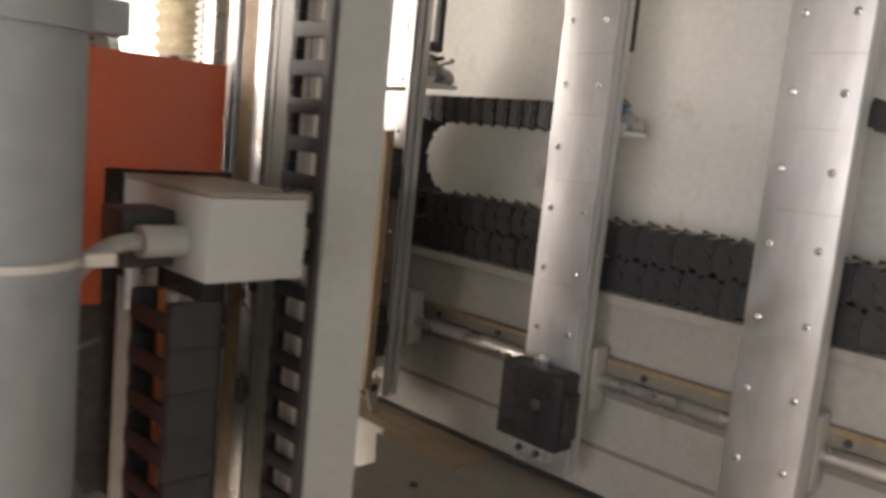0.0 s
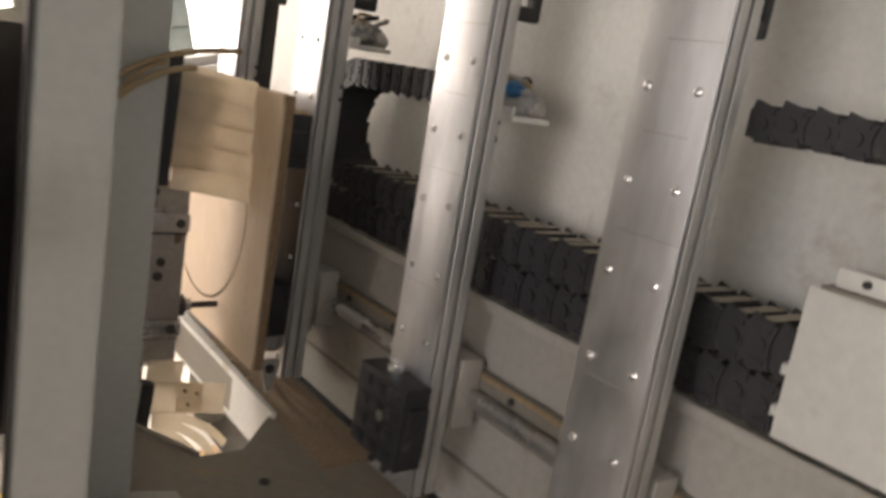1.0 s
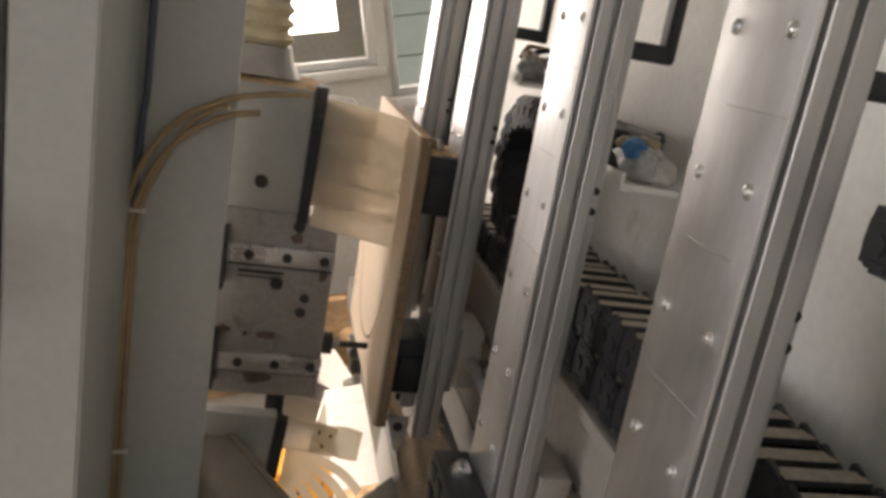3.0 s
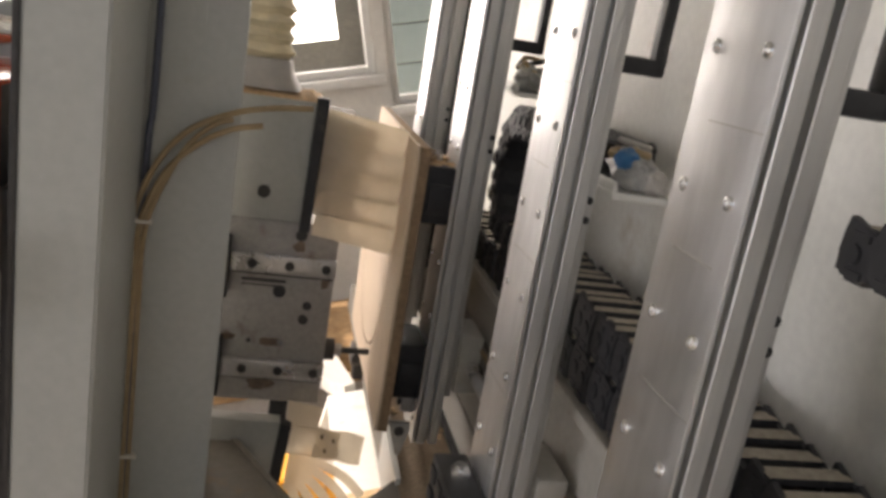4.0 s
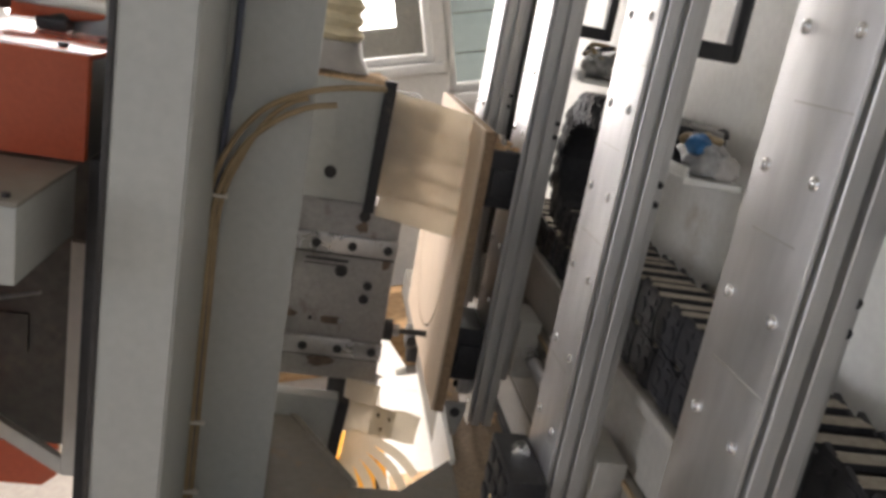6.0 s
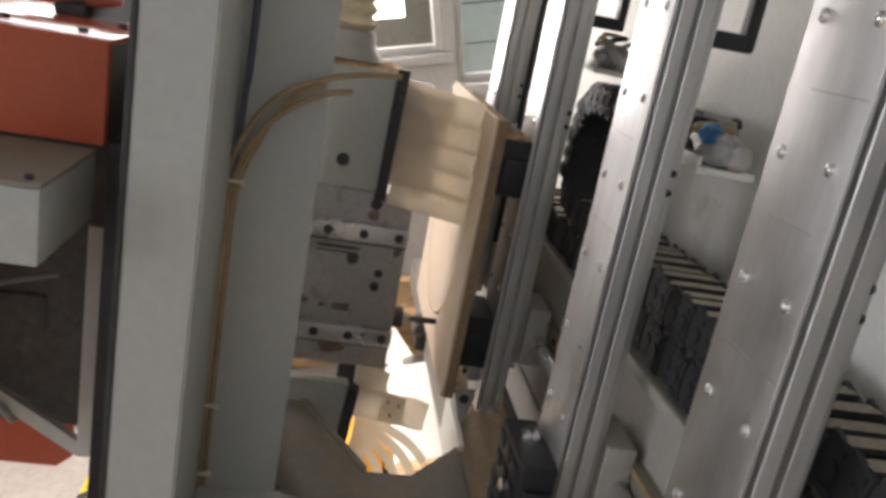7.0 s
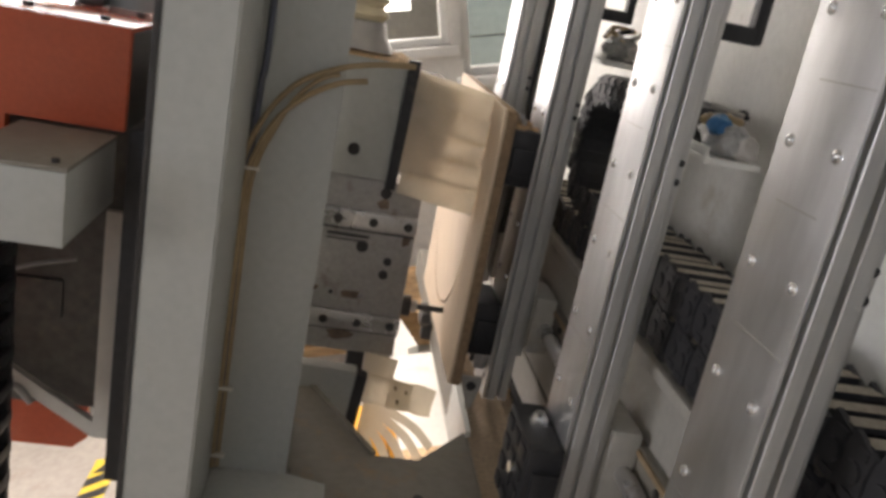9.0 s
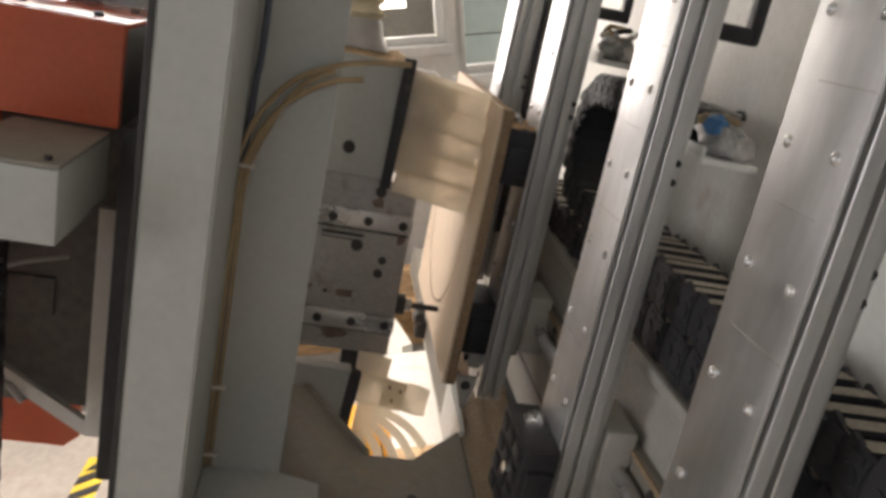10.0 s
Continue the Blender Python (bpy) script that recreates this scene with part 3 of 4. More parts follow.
for z in (0.945, 0.99):
    part("clip", box(B(), 0.91, 0.925, 0.416, 0.43, z, z + 0.012, 0.002), WHITE, jb)

# ---- travelling column ----
col = thing("travelling_column", (0.35, 1.1, 0.02), "grey painted steel column that carries the routing head", "column")
bm = B()
prism(bm, [(0.288, 0.872), (0.366, 0.872), (0.366, 1.088), (0.356, 1.088), (0.356, 0.882), (0.288, 0.882)], "z", 0.2, 2.3)
bmesh.ops.bevel(bm, geom=[e for e in bm.edges if abs(e.verts[0].co.z - e.verts[1].co.z) > 1], offset=0.003, segments=3, affect="EDGES")
part("front_post", bm, GREY, col)
part("side_plate", box(B(), 0.3565, 0.479, 1.0885, 1.10, 0.2, 2.3, 0.002), GREY, col)
part("inner_post", box(B(), 0.392, 0.455, 1.1005, 1.36, 0.2, 2.3, 0.003), GREY, col)
part("edge_trim", box(B(), 0.281, 0.2875, 0.872, 0.886, 0.2, 2.3, 0.001), DARK, col, "black rubber edge trim")
part("guide_rail", box(B(), 0.372, 0.3915, 1.135, 1.165, 0.2, 2.3, 0.003), RAIL, col, "bright steel guide rail")
part("guide_rail", box(B(), 0.372, 0.3915, 1.285, 1.315, 0.2, 2.3, 0.003), RAIL, col, "bright steel guide rail")
bm = B()
box(bm, 0.380, 0.3915, 1.322, 1.348, 0.9, 2.0)
for k in range(92):
    box(bm, 0.3735, 0.3801, 1.324, 1.346, 0.902 + 0.0119 * k, 0.908 + 0.0119 * k)
part("gear_rack", bm, STEEL, col, "toothed steel gear rack")
part("oiled_web", box(B(), 0.384, 0.3915, 1.18, 1.27, 0.2, 2.3, 0.002), RUSTY, col, "oil-stained brown web")
part("column_base", prism(B(), [(0.28, -0.126), (0.50, -0.067), (0.50, 0.199), (0.28, 0.199)], "y", 0.86, 1.36), GREY, col)
part("base_cover", prism(B(), [(0.288, 0.84), (0.488, 0.84), (0.54, 1.0), (0.54, 1.07), (0.487, 1.087), (0.368, 1.087), (0.368, 0.87), (0.288, 0.87)], "z", 0.551, 0.575), GREY, col)

# bed plate with an angular cut-out
bed = thing("bed_plate", (0.6, 1.0, 0.53), "grey steel bed plate with an angular opening", "plate")
pts = [(0.352, 0.72), (0.795, 0.72), (0.795, 1.312), (0.70, 1.203), (0.617, 1.202), (0.487, 1.45), (0.46, 1.45), (0.46, 1.365), (0.352, 1.365), (0.352, 1.142), (0.4865, 1.142), (0.4865, 1.123), (0.352, 1.123)]
part("plate", prism(B(), pts, "z", 0.538, 0.55), DUSTY, bed)
part("slanted_flange", prism(B(), [(0.617, 1.202), (0.626, 1.208), (0.499, 1.45), (0.4875, 1.45)], "z", 0.50, 0.555), DUSTY, bed)
part("right_flange", prism(B(), [(0.7955, 1.30), (0.8045, 1.30), (0.825, 1.9), (0.80, 1.9)], "z", 0.46, 0.56), WHITE, bed)
for x, y in ((0.69, 1.09), (0.71, 0.985), (0.58, 1.06), (0.72, 0.85)):
    part("screw", rod(B(), (x, y, 0.5503), (x, y, 0.5535), 0.008, 12), DARK, bed)

part("name_plate", box(B(), 0.385, 0.43, 1.0868, 1.0884, 1.293, 1.34, 0.0005), GREY, col, "small bare grey plate")

# hoses and ties on the post
hose = thing("air_hose", (0.36, 1.11, 0.2), "amber plastic air hoses tied along the grey column", "hose")
Y = 1.080
part("hose", pipe(B(), [(0.360, Y, 0.58), (0.360, Y, 0.8), (0.361, Y, 0.98), (0.363, Y, 1.052), (0.385, Y - 0.004, 1.117), (0.419, Y - 0.008, 1.164), (0.466, Y - 0.012, 1.192), (0.512, Y - 0.014, 1.206), (0.566, Y - 0.012, 1.213)], 0.004), TUBE, hose)
part("hose", pipe(B(), [(0.369, Y, 0.58), (0.368, Y, 0.8), (0.369, Y, 0.97), (0.371, Y, 1.04), (0.396, Y - 0.004, 1.108), (0.430, Y - 0.008, 1.148), (0.470, Y - 0.012, 1.174), (0.508, Y - 0.014, 1.184)], 0.004), TUBE, hose)
part("hose", pipe(B(), [(0.376, Y + 0.003, 0.58), (0.375, Y + 0.003, 0.9), (0.377, Y, 1.03), (0.40, Y - 0.003, 1.105), (0.425, Y - 0.006, 1.152), (0.452, Y - 0.008, 1.178), (0.472, Y - 0.01, 1.186)], 0.0035), TUBE, hose)
part("dark_cable", pipe(B(), [(0.3715, 1.084, 0.58), (0.3705, 1.0835, 1.0), (0.374, 1.0835, 1.15), (0.378, 1.0835, 1.3), (0.378, 1.0835, 2.25)], 0.0045), DUSK, hose, "dark blue cable")
for z in (1.042, 0.712, 0.60):
    bm = B()
    box(bm, 0.355, 0.382, Y - 0.006, Y + 0.006, z, z + 0.004, 0.001)
    box(bm, 0.382, 0.386, Y - 0.006, Y, z - 0.001, z + 0.006, 0.001)
    part("cable_tie", bm, TIE, hose, "white nylon cable tie")

# ---- routing head ----
head = thing("routing_head", (0.55, 1.5, 0.62), "oil-stained steel routing head with a thin cutter", "machine head")
part("base_plate", box(B(), 0.456, 0.655, 1.4555, 1.53, 0.618, 0.966, 0.002), STEEL, head)
for z in (0.888, 0.685):
    t = part("bearing_strip", box(B(), 0.470, 0.656, 1.443, 1.4552, z - 0.017, z + 0.017, 0.002), RAIL, head, "bright steel strip with three screws")
    for x in (0.508, 0.573, 0.638):
        part("screw", rod(B(), (x, 1.4405, z), (x, 1.4429, z), 0.0085, 12), DARK, t)
    # thin dark bar painted as the strip's shadow on the plate
    part("shadow_line", box(B(), 0.472, 0.654, 1.4515, 1.4553, z - 0.0225, z - 0.0175, 0.0005), DARK, head)
for x, z, q in ((0.588, 0.944, 0.0105), (0.56, 0.836, 0.0115), (0.612, 0.812, 0.008), (0.608, 0.785, 0.009), (0.515, 0.737, 0.004)):
    part("screw", rod(B(), (x, 1.4525, z), (x, 1.4554, z), q, 12), DARK, head)
part("slot", box(B(), 0.492, 0.57, 1.4528, 1.4554, 0.852, 0.8575, 0.001), DARK, head)
part("slot", box(B(), 0.492, 0.56, 1.4528, 1.4554, 0.844, 0.8465, 0.001), DARK, head)


def stain(x, z, rx, rz, seed):
    bm = B()
    ring = []
    for k in range(28):
        a = 2 * math.pi * k / 28
        q = 1 + 0.45 * noise.noise((math.cos(a) * 1.5 + seed, math.sin(a) * 1.5, 0))
        ring.append((x + rx * q * math.cos(a), z + rz * q * math.sin(a)))
    prism(bm, ring, "y", 1.4549, 1.4554)
    part("oil_stain", bm, OIL, head, "brown dried oil stain")


for k, (x, z, rx, rz) in enumerate(((0.588, 0.922, 0.012, 0.009), (0.555, 0.736, 0.026, 0.008), (0.545, 0.652, 0.026, 0.012), (0.64, 0.858, 0.008, 0.012), (0.478, 0.742, 0.012, 0.007))):
    stain(x, z, rx, rz, k * 3.1)
part("bright_screw", rod(B(), (0.572, 1.450, 0.738), (0.572, 1.4553, 0.738), 0.006, 12), CHROME, head)
for z in (0.69, 0.88):
    part("slide_block", box(B(), 0.452, 0.4695, 1.425, 1.4552, z - 0.055, z + 0.055, 0.003), BLACK, head)
part("collet", rod(B(), (0.6555, 1.50, 0.712), (0.676, 1.50, 0.712), 0.021, 20), DARK, head)
part("collet_nut", rod(B(), (0.676, 1.50, 0.712), (0.690, 1.50, 0.712), 0.013, 6), STEEL, head)
part("cutter", rod(B(), (0.690, 1.50, 0.712), (0.744, 1.50, 0.712), 0.006, 12), DARK, head)
part("bottom_bracket", box(B(), 0.566, 0.60, 1.465, 1.50, 0.56, 0.6175, 0.002), DARK, head)

# dust hood above and below the head
hood = thing("dust_hood", (0.52, 1.46, 0.45), "grey dust hood with dark edges and cloudy plastic strips", "dust hood")
part("upper_shell", box(B(), 0.456, 0.586, 1.42, 1.60, 0.975, 1.183, 0.003), GREY, hood)
part("lower_shell", prism(B(), [(0.40, 0.598), (0.588, 0.592), (0.578, 0.457), (0.545, 0.452), (0.46, 0.36), (0.40, 0.36)], "y", 1.42, 1.45), GREY, hood)
part("upper_seal", prism(B(), [(0.5865, 1.192), (0.606, 1.192), (0.598, 0.962), (0.580, 0.962)], "y", 1.412, 1.44), BLACK, hood, "black rubber edge strip")
part("lower_seal", prism(B(), [(0.589, 0.592), (0.609, 0.588), (0.600, 0.472), (0.579, 0.457)], "y", 1.412, 1.44), BLACK, hood, "black rubber edge strip")
part("screw", rod(B(), (0.515, 1.417, 1.024), (0.515, 1.4199, 1.024), 0.011, 14), DARK, hood)


def strip(pts, w, y, tag="plastic_strip", lift=0.0, wave=0.0):
    """A cloudy strip along a smooth line of (x, z) points, w wide; lift tilts its lower edge towards the front."""
    pts = [Vector(p) for p in pts]
    line = []
    for i in range(len(pts) - 1):
        p0, p1, p2, p3 = pts[max(i - 1, 0)], pts[i], pts[i + 1], pts[min(i + 2, len(pts) - 1)]
        for k in range(6):
            u = k / 6
            line.append(0.5 * (2 * p1 + (p2 - p0) * u + (2 * p0 - 5 * p1 + 4 * p2 - p3) * u * u + (3 * p1 - p0 - 3 * p2 + p3) * u ** 3))
    line.append(pts[-1])
    grid = []
    for i, c in enumerate(line):
        d = (line[min(i + 1, len(line) - 1)] - line[max(i - 1, 0)]).normalized()
        n = Vector((-d.y, d.x)) * w / 2
        u = i / (len(line) - 1)
        grid.append([(c.x + n.x * q, y - 0.012 * u + lift * q + wave * math.sin(9 * u + 2 * q), c.y + n.y * q) for q in (-1, -0.4, 0.2, 1)])
    return part(tag, sheet(B(), grid, 0.0015), FLAP, hood, "cloudy plastic strip")


# five overlapping strips like shingles, each a little shorter than the one above
for k, (z, end) in enumerate(((1.152, 0.744), (1.108, 0.746), (1.066, 0.742), (1.024, 0.748), (0.982, 0.744))):
    strip([(0.604, z), (0.67, z - 0.008), (end, z - 0.018)], 0.0475, 1.432 - 0.0035 * k, lift=0.004, wave=0.0012)
for k in range(3):
    strip([(0.60, 1.14 - 0.06 * k), (0.65, 1.133 - 0.06 * k), (0.69 - 0.012 * k, 1.126 - 0.06 * k)], 0.058, 1.448, "inner_strip")
# dark block added so that shade shows through the cloudy strips
part("dark_block", box(B(), 0.5865, 0.664, 1.47, 1.58, 1.035, 1.165, 0.008), SHADE, hood, "dark block added as the shade behind the strips")
# lower skirt: two flat pieces, a creased pad and curved fingers
strip([(0.600, 0.604), (0.63, 0.603), (0.662, 0.600)], 0.05, 1.438)
strip([(0.608, 0.556), (0.66, 0.552), (0.700, 0.549)], 0.062, 1.43, wave=0.002)
strip([(0.655, 0.556), (0.70, 0.551), (0.746, 0.547)], 0.056, 1.424, "creased_pad", 0.006, 0.004)
for x, z in ((0.668, 0.568), (0.676, 0.54), (0.690, 0.562)):
    part("rivet", rod(B(), (x, 1.412, z), (x, 1.4255, z), 0.0026, 10), OIL, hood)
for k, (x, z) in enumerate(((0.758, 0.446), (0.742, 0.412), (0.714, 0.392), (0.684, 0.380), (0.652, 0.374))):
    x0, z0 = 0.612 - 0.001 * k, 0.522 - 0.012 * k
    strip([(x0, z0), (x0 + 0.34 * (x - x0), z0 - 0.12 * (z0 - z)), (x0 + 0.74 * (x - x0), z0 - 0.5 * (z0 - z)), (x, z)], 0.0165, 1.428 - 0.005 * k, "finger", 0.003)
# sawdust lying on the hood
bm = B()
bmesh.ops.create_grid(bm, x_segments=26, y_segments=20, size=0.5)
for v in bm.verts:
    u, w = v.co.x, v.co.y
    rim = min(1.0, 8 * (0.5 - abs(u)), 8 * (0.5 - abs(w)))
    v.co = Vector((0.524 + 0.15 * u, 1.505 + 0.17 * w, 1.1832 + rim * (0.006 + 0.008 * noise.noise((u * 9, w * 8, 2)))))
part("dust_layer", bm, SAWDUST, hood, "brown sawdust on the hood")
# folded bellows above the hood, on a smooth sleeve
def ring(bm, cx, cy, hx, hy, z):
    pts = []
    for i in range(32):
        a = 2 * math.pi * i / 32
        c, q = math.cos(a), math.sin(a)
        pts.append(bm.verts.new((cx + hx * math.copysign(abs(c) ** 0.5, c), cy + hy * math.copysign(abs(q) ** 0.5, q), z + 0.004 * noise.noise((3 * c, 3 * q, z * 40)))))
    return pts


def loft(rings, bm):
    for a, b in zip(rings, rings[1:]):
        for i in range(len(a)):
            bm.faces.new((a[i], a[(i + 1) % len(a)], b[(i + 1) % len(b)], b[i]))
    bm.faces.new(rings[0][::-1])
    bm.faces.new(rings[-1])
    return bm


bm = B()
part("sleeve", loft([ring(bm, 0.482, 1.51, 0.078, 0.075, 1.192), ring(bm, 0.476, 1.51, 0.070, 0.07, 1.215), ring(bm, 0.474, 1.51, 0.066, 0.066, 1.240)], bm), CABLE, hood, "grey cloth sleeve")
bm = B()
part("bellows", loft([ring(bm, 0.472 - 0.0004 * k, 1.51, 0.060 + 0.011 * (k % 2), 0.06 + 0.011 * (k % 2), 1.241 + 0.012 * k) for k in range(34)], bm), CLOTH, hood, "yellowish folded bellows")

# ---- drive side of the head ----
drive = thing("drive_unit", (0.1, 1.1, 0.5), "grey connection box under an orange sheet metal cover", "drive unit")
bm = B()
prism(bm, [(-0.42, 1.203), (-0.42, 0.665), (0.052, 0.665), (0.066, 0.68), (0.066, 0.94), (0.098, 0.94), (0.098, 1.083), (0.231, 1.083), (0.231, 1.203)], "y", 0.995, 1.01)
part("cover", bm, ORANGE, drive, "orange painted sheet metal cover")
part("cover_top", box(B(), -0.42, 0.231, 1.0105, 1.30, 1.197, 1.2035, 0.002), ORANGE, drive)
part("cover_side", box(B(), 0.2245, 0.231, 1.0105, 1.30, 1.083, 1.1965, 0.001), DARK, drive)
part("cover_floor", box(B(), -0.30, 0.224, 1.0105, 1.30, 1.083, 1.088, 0.001), DARK, drive)
part("lower_cover", prism(B(), [(-0.40, 0.515), (0.138, 0.515), (0.160, 0.535), (0.160, 0.60), (-0.40, 0.60)], "y", 1.19, 1.20), ORANGE, drive, "dark orange lower cover")
for x, y in ((0.19, 1.04), (0.10, 1.05), (-0.05, 1.05), (0.20, 1.17), (0.12, 1.22)):
    part("screw", rod(B(), (x, y, 1.2037), (x, y, 1.2085), 0.006, 12), DARK, drive)
part("box", box(B(), 0.118, 0.224, 0.815, 0.994, 0.995, 1.0735, 0.002), GREY, drive, "grey sheet metal connection box")
part("box_lid", box(B(), 0.117, 0.225, 0.814, 0.994, 1.074, 1.079, 0.001), DUSTY, drive)
part("lid_screw", rod(B(), (0.209, 0.83, 1.0792), (0.209, 0.83, 1.0835), 0.004, 10), DARK, drive)
part("plug", box(B(), 0.066, 0.1175, 0.875, 0.925, 1.0, 1.055, 0.004), DARK, drive)
part("gland", rod(B(), (0.075, 0.86, 1.028), (0.1175, 0.86, 1.028), 0.015, 16), GREY, drive)
part("cable", pipe(B(), [(0.078, 0.86, 1.028), (0.055, 0.86, 1.026), (0.03, 0.865, 1.01), (0.018, 0.875, 0.98), (0.03, 0.90, 0.93)], 0.008), CABLE, drive)
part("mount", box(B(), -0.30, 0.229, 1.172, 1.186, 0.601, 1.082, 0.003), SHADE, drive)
part("rear_shield", box(B(), 0.2625, 0.371, 1.30, 1.31, 0.58, 1.20, 0.002), DARK, drive)
part("mount_cap", box(B(), -0.1, 0.12, 1.165, 1.1715, 0.75, 0.81, 0.003), SHADE, drive)
part("slide", box(B(), 0.23, 0.262, 1.02, 1.30, 0.58, 1.082, 0.004), DARK, drive)
part("slide_rail", box(B(), 0.262, 0.270, 1.03, 1.05, 0.58, 1.30, 0.001), RAIL, drive)
bk = part("bracket", box(B(), 0.181, 0.212, 1.135, 1.147, 0.572, 0.937, 0.002), TIE, drive, "scuffed white flat bracket")
part("bracket_arm", prism(B(), [(0.1805, 0.572), (0.1805, 0.598), (-0.03, 0.735), (-0.03, 0.71)], "y", 1.137, 1.15), TIE, drive)
for z in (0.62, 0.76, 0.90):
    part("spacer", box(B(), 0.2125, 0.2295, 1.15, 1.1715, z - 0.025, z + 0.025, 0.003), STEEL if z != 0.76 else DARK, drive)
part("hose", pipe(B(), [(0.0, 1.14, 0.69), (0.02, 1.13, 0.655), (0.05, 1.125, 0.63), (0.07, 1.13, 0.65), (0.09, 1.14, 0.62)], 0.006), CABLE, drive)
part("strut", rod(B(), (0.135, 1.0, 0.93), (0.135, 1.0, 0.9945), 0.009, 14), STEEL, drive)
part("strut", rod(B(), (0.16, 1.01, 0.93), (0.16, 1.01, 0.9945), 0.008, 14), STEEL, drive)
part("wire", pipe(B(), [(0.04, 1.10, 0.82), (0.07, 1.09, 0.845), (0.10, 1.09, 0.86), (0.15, 1.12, 0.865)], 0.003), CABLE, drive)


# air valve set on top of the orange cover
valve = thing("air_valve", (0.12, 1.22, 1.2037), "polished steel air valve with a grey dial cap", "valve")
part("body", rod(B(), (0.07, 1.2, 1.237), (0.17, 1.26, 1.237), 0.022, 20), CHROME, valve)
part("foot", box(B(), 0.10, 0.14, 1.21, 1.25, 1.2037, 1.22, 0.003), DARK, valve)
bm = B()
bmesh.ops.create_uvsphere(bm, u_segments=28, v_segments=16, radius=1)
for v in bm.verts:
    v.co = Vector((0.165 + 0.048 * v.co.x, 1.27 + 0.03 * v.co.y, 1.2037 + 0.075 * max(0.0, v.co.z)))
part("cap", bm, DUCT, valve, "grey rounded cap")
part("knob", rod(B(), (0.045, 1.186, 1.237), (0.0705, 1.2, 1.237), 0.014, 12), DARK, valve)

# hanging vertical chains, ladders facing the drive side
def vlink(deep, wide):
    bm = B()
    box(bm, 0.0, 0.006, 0.0, wide, -0.009, 0.009, 0.0015)
    box(bm, deep - 0.006, deep, 0.0, wide, -0.009, 0.009, 0.0015)
    box(bm, 0.001, deep - 0.001, 0.0, 0.012, -0.0215, 0.0215, 0.002)
    box(bm, 0.001, deep - 0.001, wide - 0.012, wide, -0.0215, 0.0215, 0.002)
    return mesh_of("link", bm, BLACK)


def vchain(x, y, z0, z1, deep, wide, label, first):
    t = thing("vertical_cable_chain", (x, y, z0), label, "cable chain", "vertical cable chains")
    mesh = vlink(deep, wide)
    n = int((z1 - z0) / 0.043)
    for k in range(n):
        ob = hang(new("link", mesh), t)
        ob.matrix_basis = pose(x, y + 0.0006 * (k % 3), z0 + 0.0215 + 0.043 * k, 0, 0, 0)
    count = 5
    for i in range(count):
        p = (x + deep * 0.5 + 0.002 * (i % 2), y + 0.018 + (wide - 0.036) * i / (count - 1))
        part("wire", pipe(B(), [(*p, z0), (p[0], p[1] + 0.001, (z0 + z1) / 2), (*p, z1 - 0.02)], 0.0055, 8), first if i == count - 1 else (CABLE, FILM, TIE)[i % 3], t)
    return t


vchain(0.094, 0.83, 0.20, 0.994, 0.052, 0.085, "black cable chain with orange and grey wires under the grey box", WIRE)
vchain(0.298, 0.8835, 0.20, 2.26, 0.03, 0.09, "black cable chain with grey wires inside the column", CABLE)

# ---- things on the workshop floor ----
STANCE = UPRIGHT
tc = thing("tool_cabinet", (-0.4, 2.85, 0.0), "white metal tool cabinet on castors", "cabinet")
part("body", box(B(), -0.72, -0.104, 2.6, 3.1, 0.19, 0.74, 0.006), FRAME, tc)
part("door", box(B(), -0.705, -0.125, 2.588, 2.5995, 0.22, 0.72, 0.004), FRAME, tc)
part("plinth", box(B(), -0.71, -0.114, 2.595, 3.09, 0.085, 0.1895, 0.003), DARK, tc)
part("door_knob", rod(B(), (-0.16, 2.572, 0.45), (-0.16, 2.5875, 0.45), 0.011, 14), CHROME, tc)
for x in (-0.165, -0.66):
    for y in (2.64, 3.05):
        c = part("castor", rod(B(), (x - 0.012, y, 0.036), (x + 0.012, y, 0.036), 0.0355, 18), CABLE, tc)
        part("fork", box(B(), x - 0.019, x + 0.019, y - 0.014, y + 0.022, 0.05, 0.0845, 0.003), CHROME, c)

ym = thing("yellow_switch_box", (0.71, 2.05, 0), "yellow foot switch box with a blue hose", "switch box")
bm = prism(B(), [(0.652, 0.012), (0.772, 0.012), (0.780, 0.095), (0.758, 0.14), (0.666, 0.14), (0.652, 0.12)], "y", 1.985, 2.13)
bmesh.ops.bevel(bm, geom=list(bm.edges), offset=0.005, segments=2, affect="EDGES")
part("housing", bm, YELLOW, ym)
part("neck", box(B(), 0.7805, 0.806, 2.0, 2.09, 0.03, 0.10, 0.008), YELLOW, ym)
part("base", box(B(), 0.645, 0.80, 1.975, 2.14, 0.0, 0.0115, 0.003), DARK, ym, "dark rubber base")
part("seam_screw", rod(B(), (0.712, 1.982, 0.075), (0.712, 1.9849, 0.075), 0.006, 12), DARK, ym)
part("hose", pipe(B(), [(0.62, 1.93, 0.012), (0.60, 1.97, 0.012), (0.60, 2.06, 0.02), (0.62, 2.13, 0.03), (0.66, 2.17, 0.02), (0.76, 2.17, 0.012)], 0.010), BLUE, ym, "blue air hose")

bb = thing("base_beam", (0.89, 1.9, 0), "white steel base beam on splayed feet dusted with sawdust", "beam")
part("top_plate", box(B(), 0.812, 0.966, 1.42, 2.372, 0.158, 0.17, 0.004), WHITE, bb)
part("web", box(B(), 0.835, 0.945, 1.44, 2.36, 0.0, 0.1578, 0.003), WHITE, bb)
for y in (1.5, 2.33):
    part("foot", prism(B(), [(0.812, 0.1578), (0.8345, 0.1578), (0.8345, 0.08), (0.765, 0.0), (0.738, 0.0)], "y", y, y + 0.035), WHITE, bb)
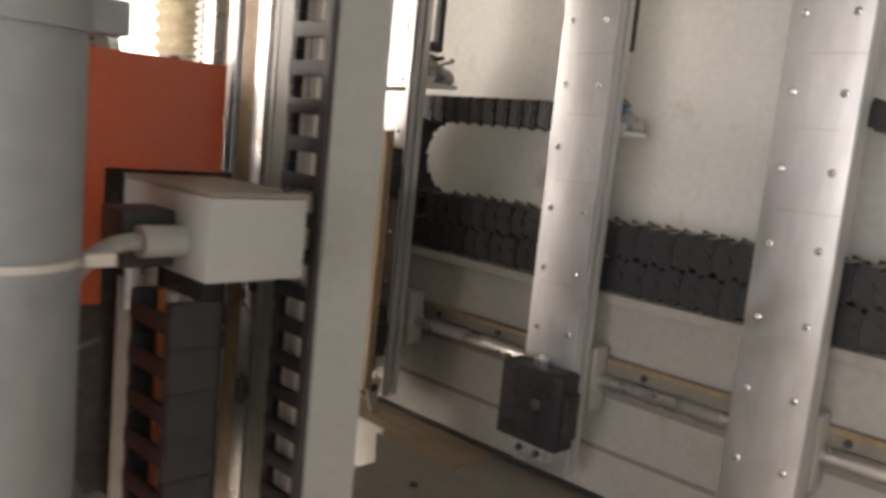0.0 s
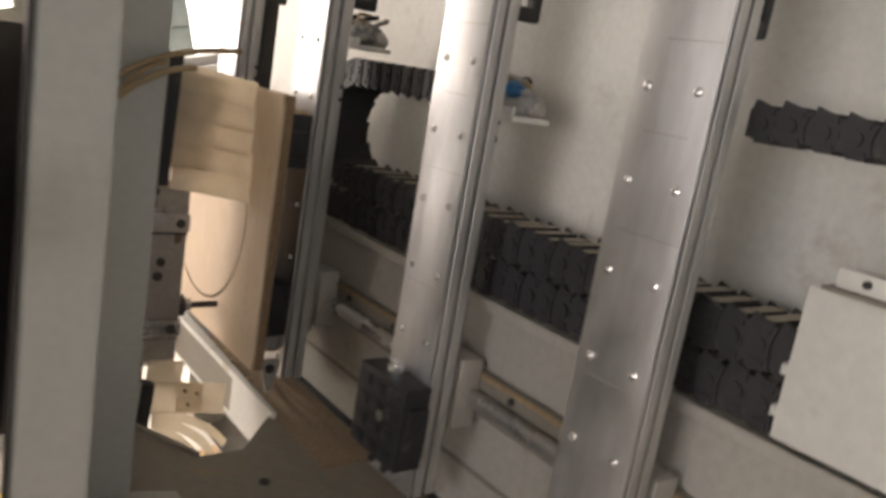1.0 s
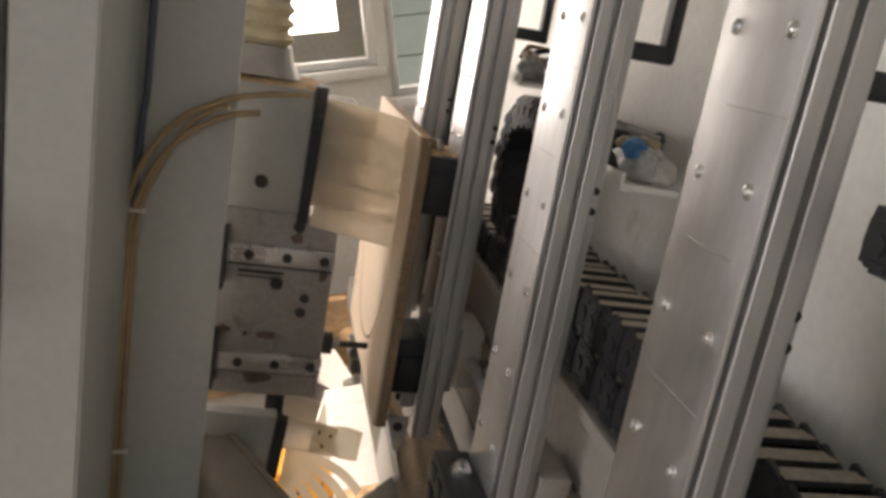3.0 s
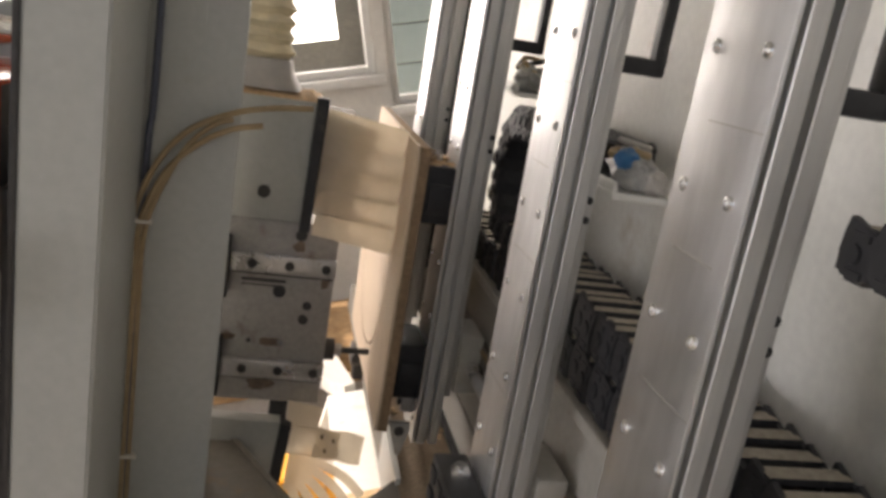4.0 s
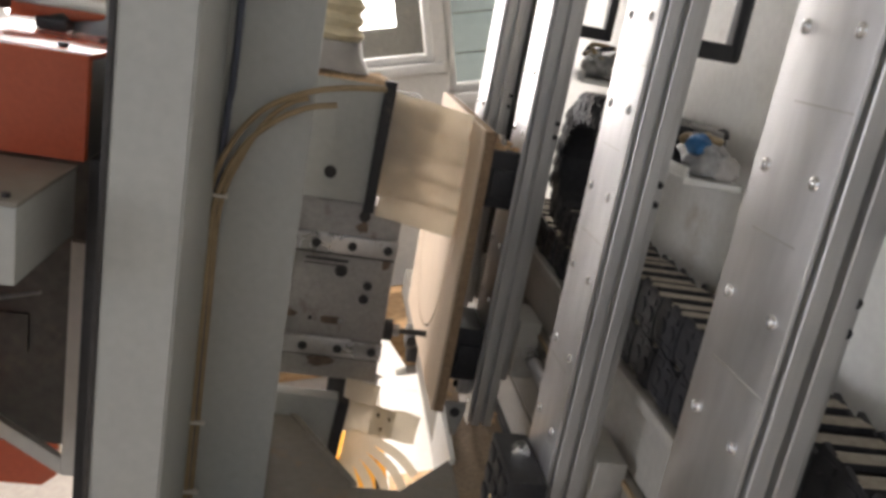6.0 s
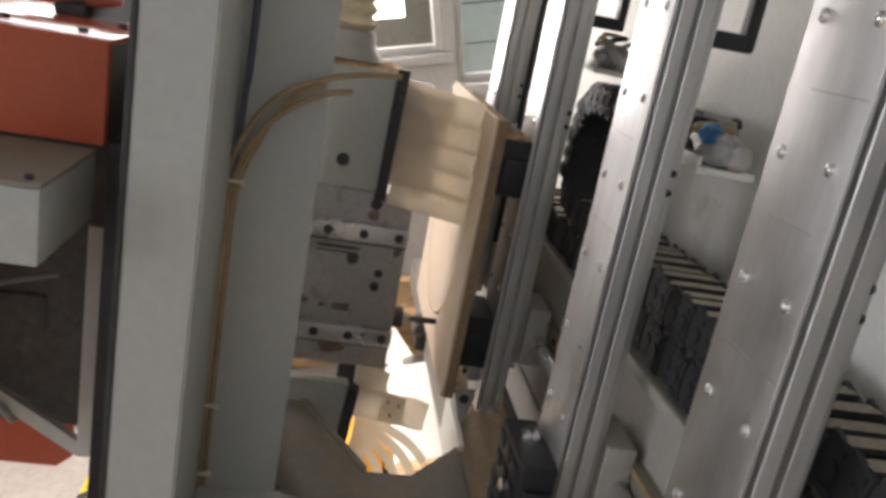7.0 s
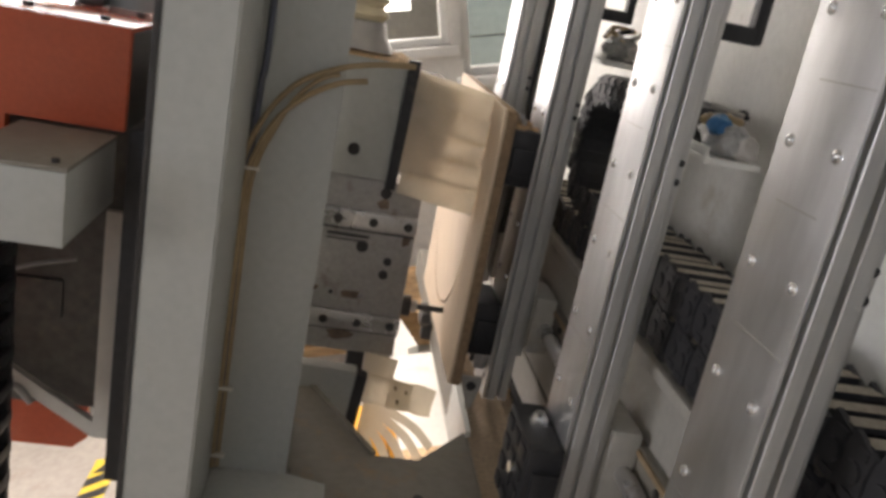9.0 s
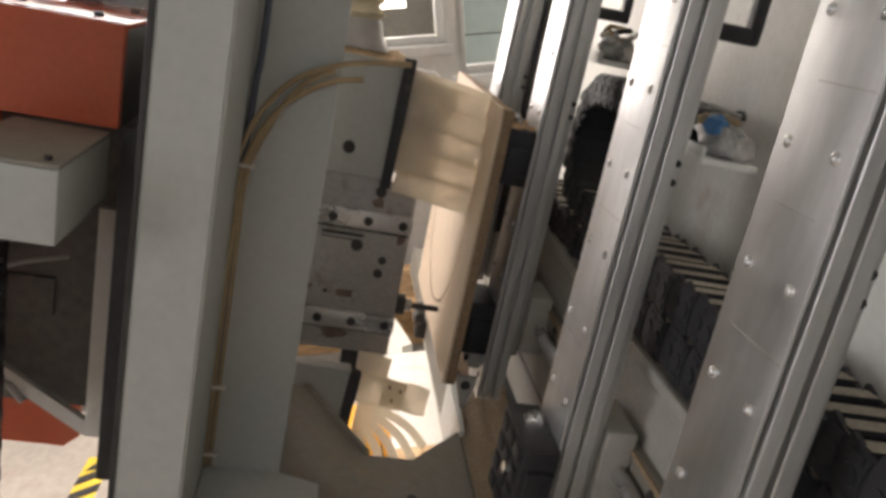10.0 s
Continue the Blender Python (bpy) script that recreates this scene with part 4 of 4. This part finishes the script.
rp = thing("steel_slab", (0.76, 2.6, 0.12), "white steel slab resting across the board stack", "slab")
part("slab", prism(B(), [(0.575, 2.81), (0.62, 2.88), (0.82, 2.84), (0.905, 2.40), (0.87, 2.385)], "z", 0.135, 0.185), WHITE, rp)
bm = B()
bmesh.ops.create_grid(bm, x_segments=26, y_segments=40, size=0.5)
for v in bm.verts:
    u, w = v.co.x, v.co.y
    h = max(0.0, 0.5 - abs(u)) * max(0.0, 0.5 - abs(w)) * 0.22
    v.co = Vector((0.888 + 0.145 * u, 1.64 + 0.36 * w, 0.1712 + h * (0.6 + 0.9 * noise.noise((u * 7, w * 9, 1)))))
solo("sawdust_heap", bm, SAWDUST, "thin heap of orange sawdust on the base beam", "sawdust", kind="stuff")

def dust_heap(name, x0, x1, y0, y1, z, top, label):
    bm = B()
    bmesh.ops.create_grid(bm, x_segments=24, y_segments=30, size=0.5)
    for v in bm.verts:
        u, w = v.co.x, v.co.y
        h = max(0.0, 0.5 - abs(u)) * max(0.0, 0.5 - abs(w)) * 4
        v.co = Vector((x0 + (u + 0.5) * (x1 - x0), y0 + (w + 0.5) * (y1 - y0), z + 0.0005 + top * h * max(0.0, 0.6 + 0.9 * noise.noise((u * 8, w * 8, x0)))))
    return solo(name, bm, DRIFT, label, "sawdust", kind="stuff")


STANCE = LEANING
dust_heap("sawdust_drift", 0.80, 0.92, 1.1, 1.75, 0.548, 0.010, "drift of brown sawdust on the machine bed")
dust_heap("sawdust_drift", 0.80, 0.915, 0.6, 0.85, 0.548, 0.006, "thin drift of brown sawdust beside the rail")

STANCE = UPRIGHT
ob_ = thing("board_stack", (0.3, 2.85, 0), "stack of rough brown chipboard on the floor", "boards")
for k in range(4):
    part("board", box(B(), -0.1 + 0.01 * k, 1.05 - 0.012 * k, 2.78 + 0.006 * ((k * 3) % 4), 3.3, 0.0335 * k, 0.0335 * k + 0.033, 0.002), OSB, ob_)

ft = thing("floor_tape", (-0.1, 1.8, 0), "yellow and black striped floor marking tape", "tape")
part("base", box(B(), -0.111, -0.035, 1.42, 2.16, 0.0001, 0.0004), TAPE, ft)
part("base", box(B(), -0.111, 0.62, 2.161, 2.235, 0.0001, 0.0004), TAPE, ft)
for k in range(9):
    part("stripe", prism(B(), [(-0.110, 1.45 + 0.08 * k), (-0.036, 1.49 + 0.08 * k), (-0.036, 1.53 + 0.08 * k), (-0.110, 1.49 + 0.08 * k)], "z", 0.0006, 0.002), BLACK, ft)
    part("stripe", prism(B(), [(-0.10 + 0.08 * k, 2.162), (-0.06 + 0.08 * k, 2.162), (-0.02 + 0.08 * k, 2.234), (-0.06 + 0.08 * k, 2.234)], "z", 0.0006, 0.002), BLACK, ft)

# suction duct by the camera's first place
STANCE = LEANING
dt = thing("suction_duct", (-0.05, 0.84, -0.2), "grey sheet metal suction duct with clamp rings", "duct")
part("pipe", rod(B(), (-0.05, 0.84, -0.2), (-0.05, 0.84, 2.6), 0.0625, 40), DUCT, dt)
for z in (1.215, 0.80):
    bm = B()
    rod(bm, (-0.05, 0.84, z - 0.016), (-0.05, 0.84, z + 0.016), 0.0665, 40)
    rod(bm, (-0.05, 0.84, z + 0.016), (-0.05, 0.84, z + 0.022), 0.069, 40)
    box(bm, 0.004, 0.036, 0.805, 0.83, z - 0.014, z + 0.014, 0.003)
    part("clamp_ring", bm, DUCT, dt, "steel clamp ring with a screw lug")
bm = B()
rod(bm, (-0.05, 0.84, 1.02), (-0.05, 0.84, 1.026), 0.0645, 40)
box(bm, 0.004, 0.03, 0.80, 0.81, 1.018, 1.029, 0.002)
part("cable_tie", bm, TIE, dt, "white nylon cable tie")
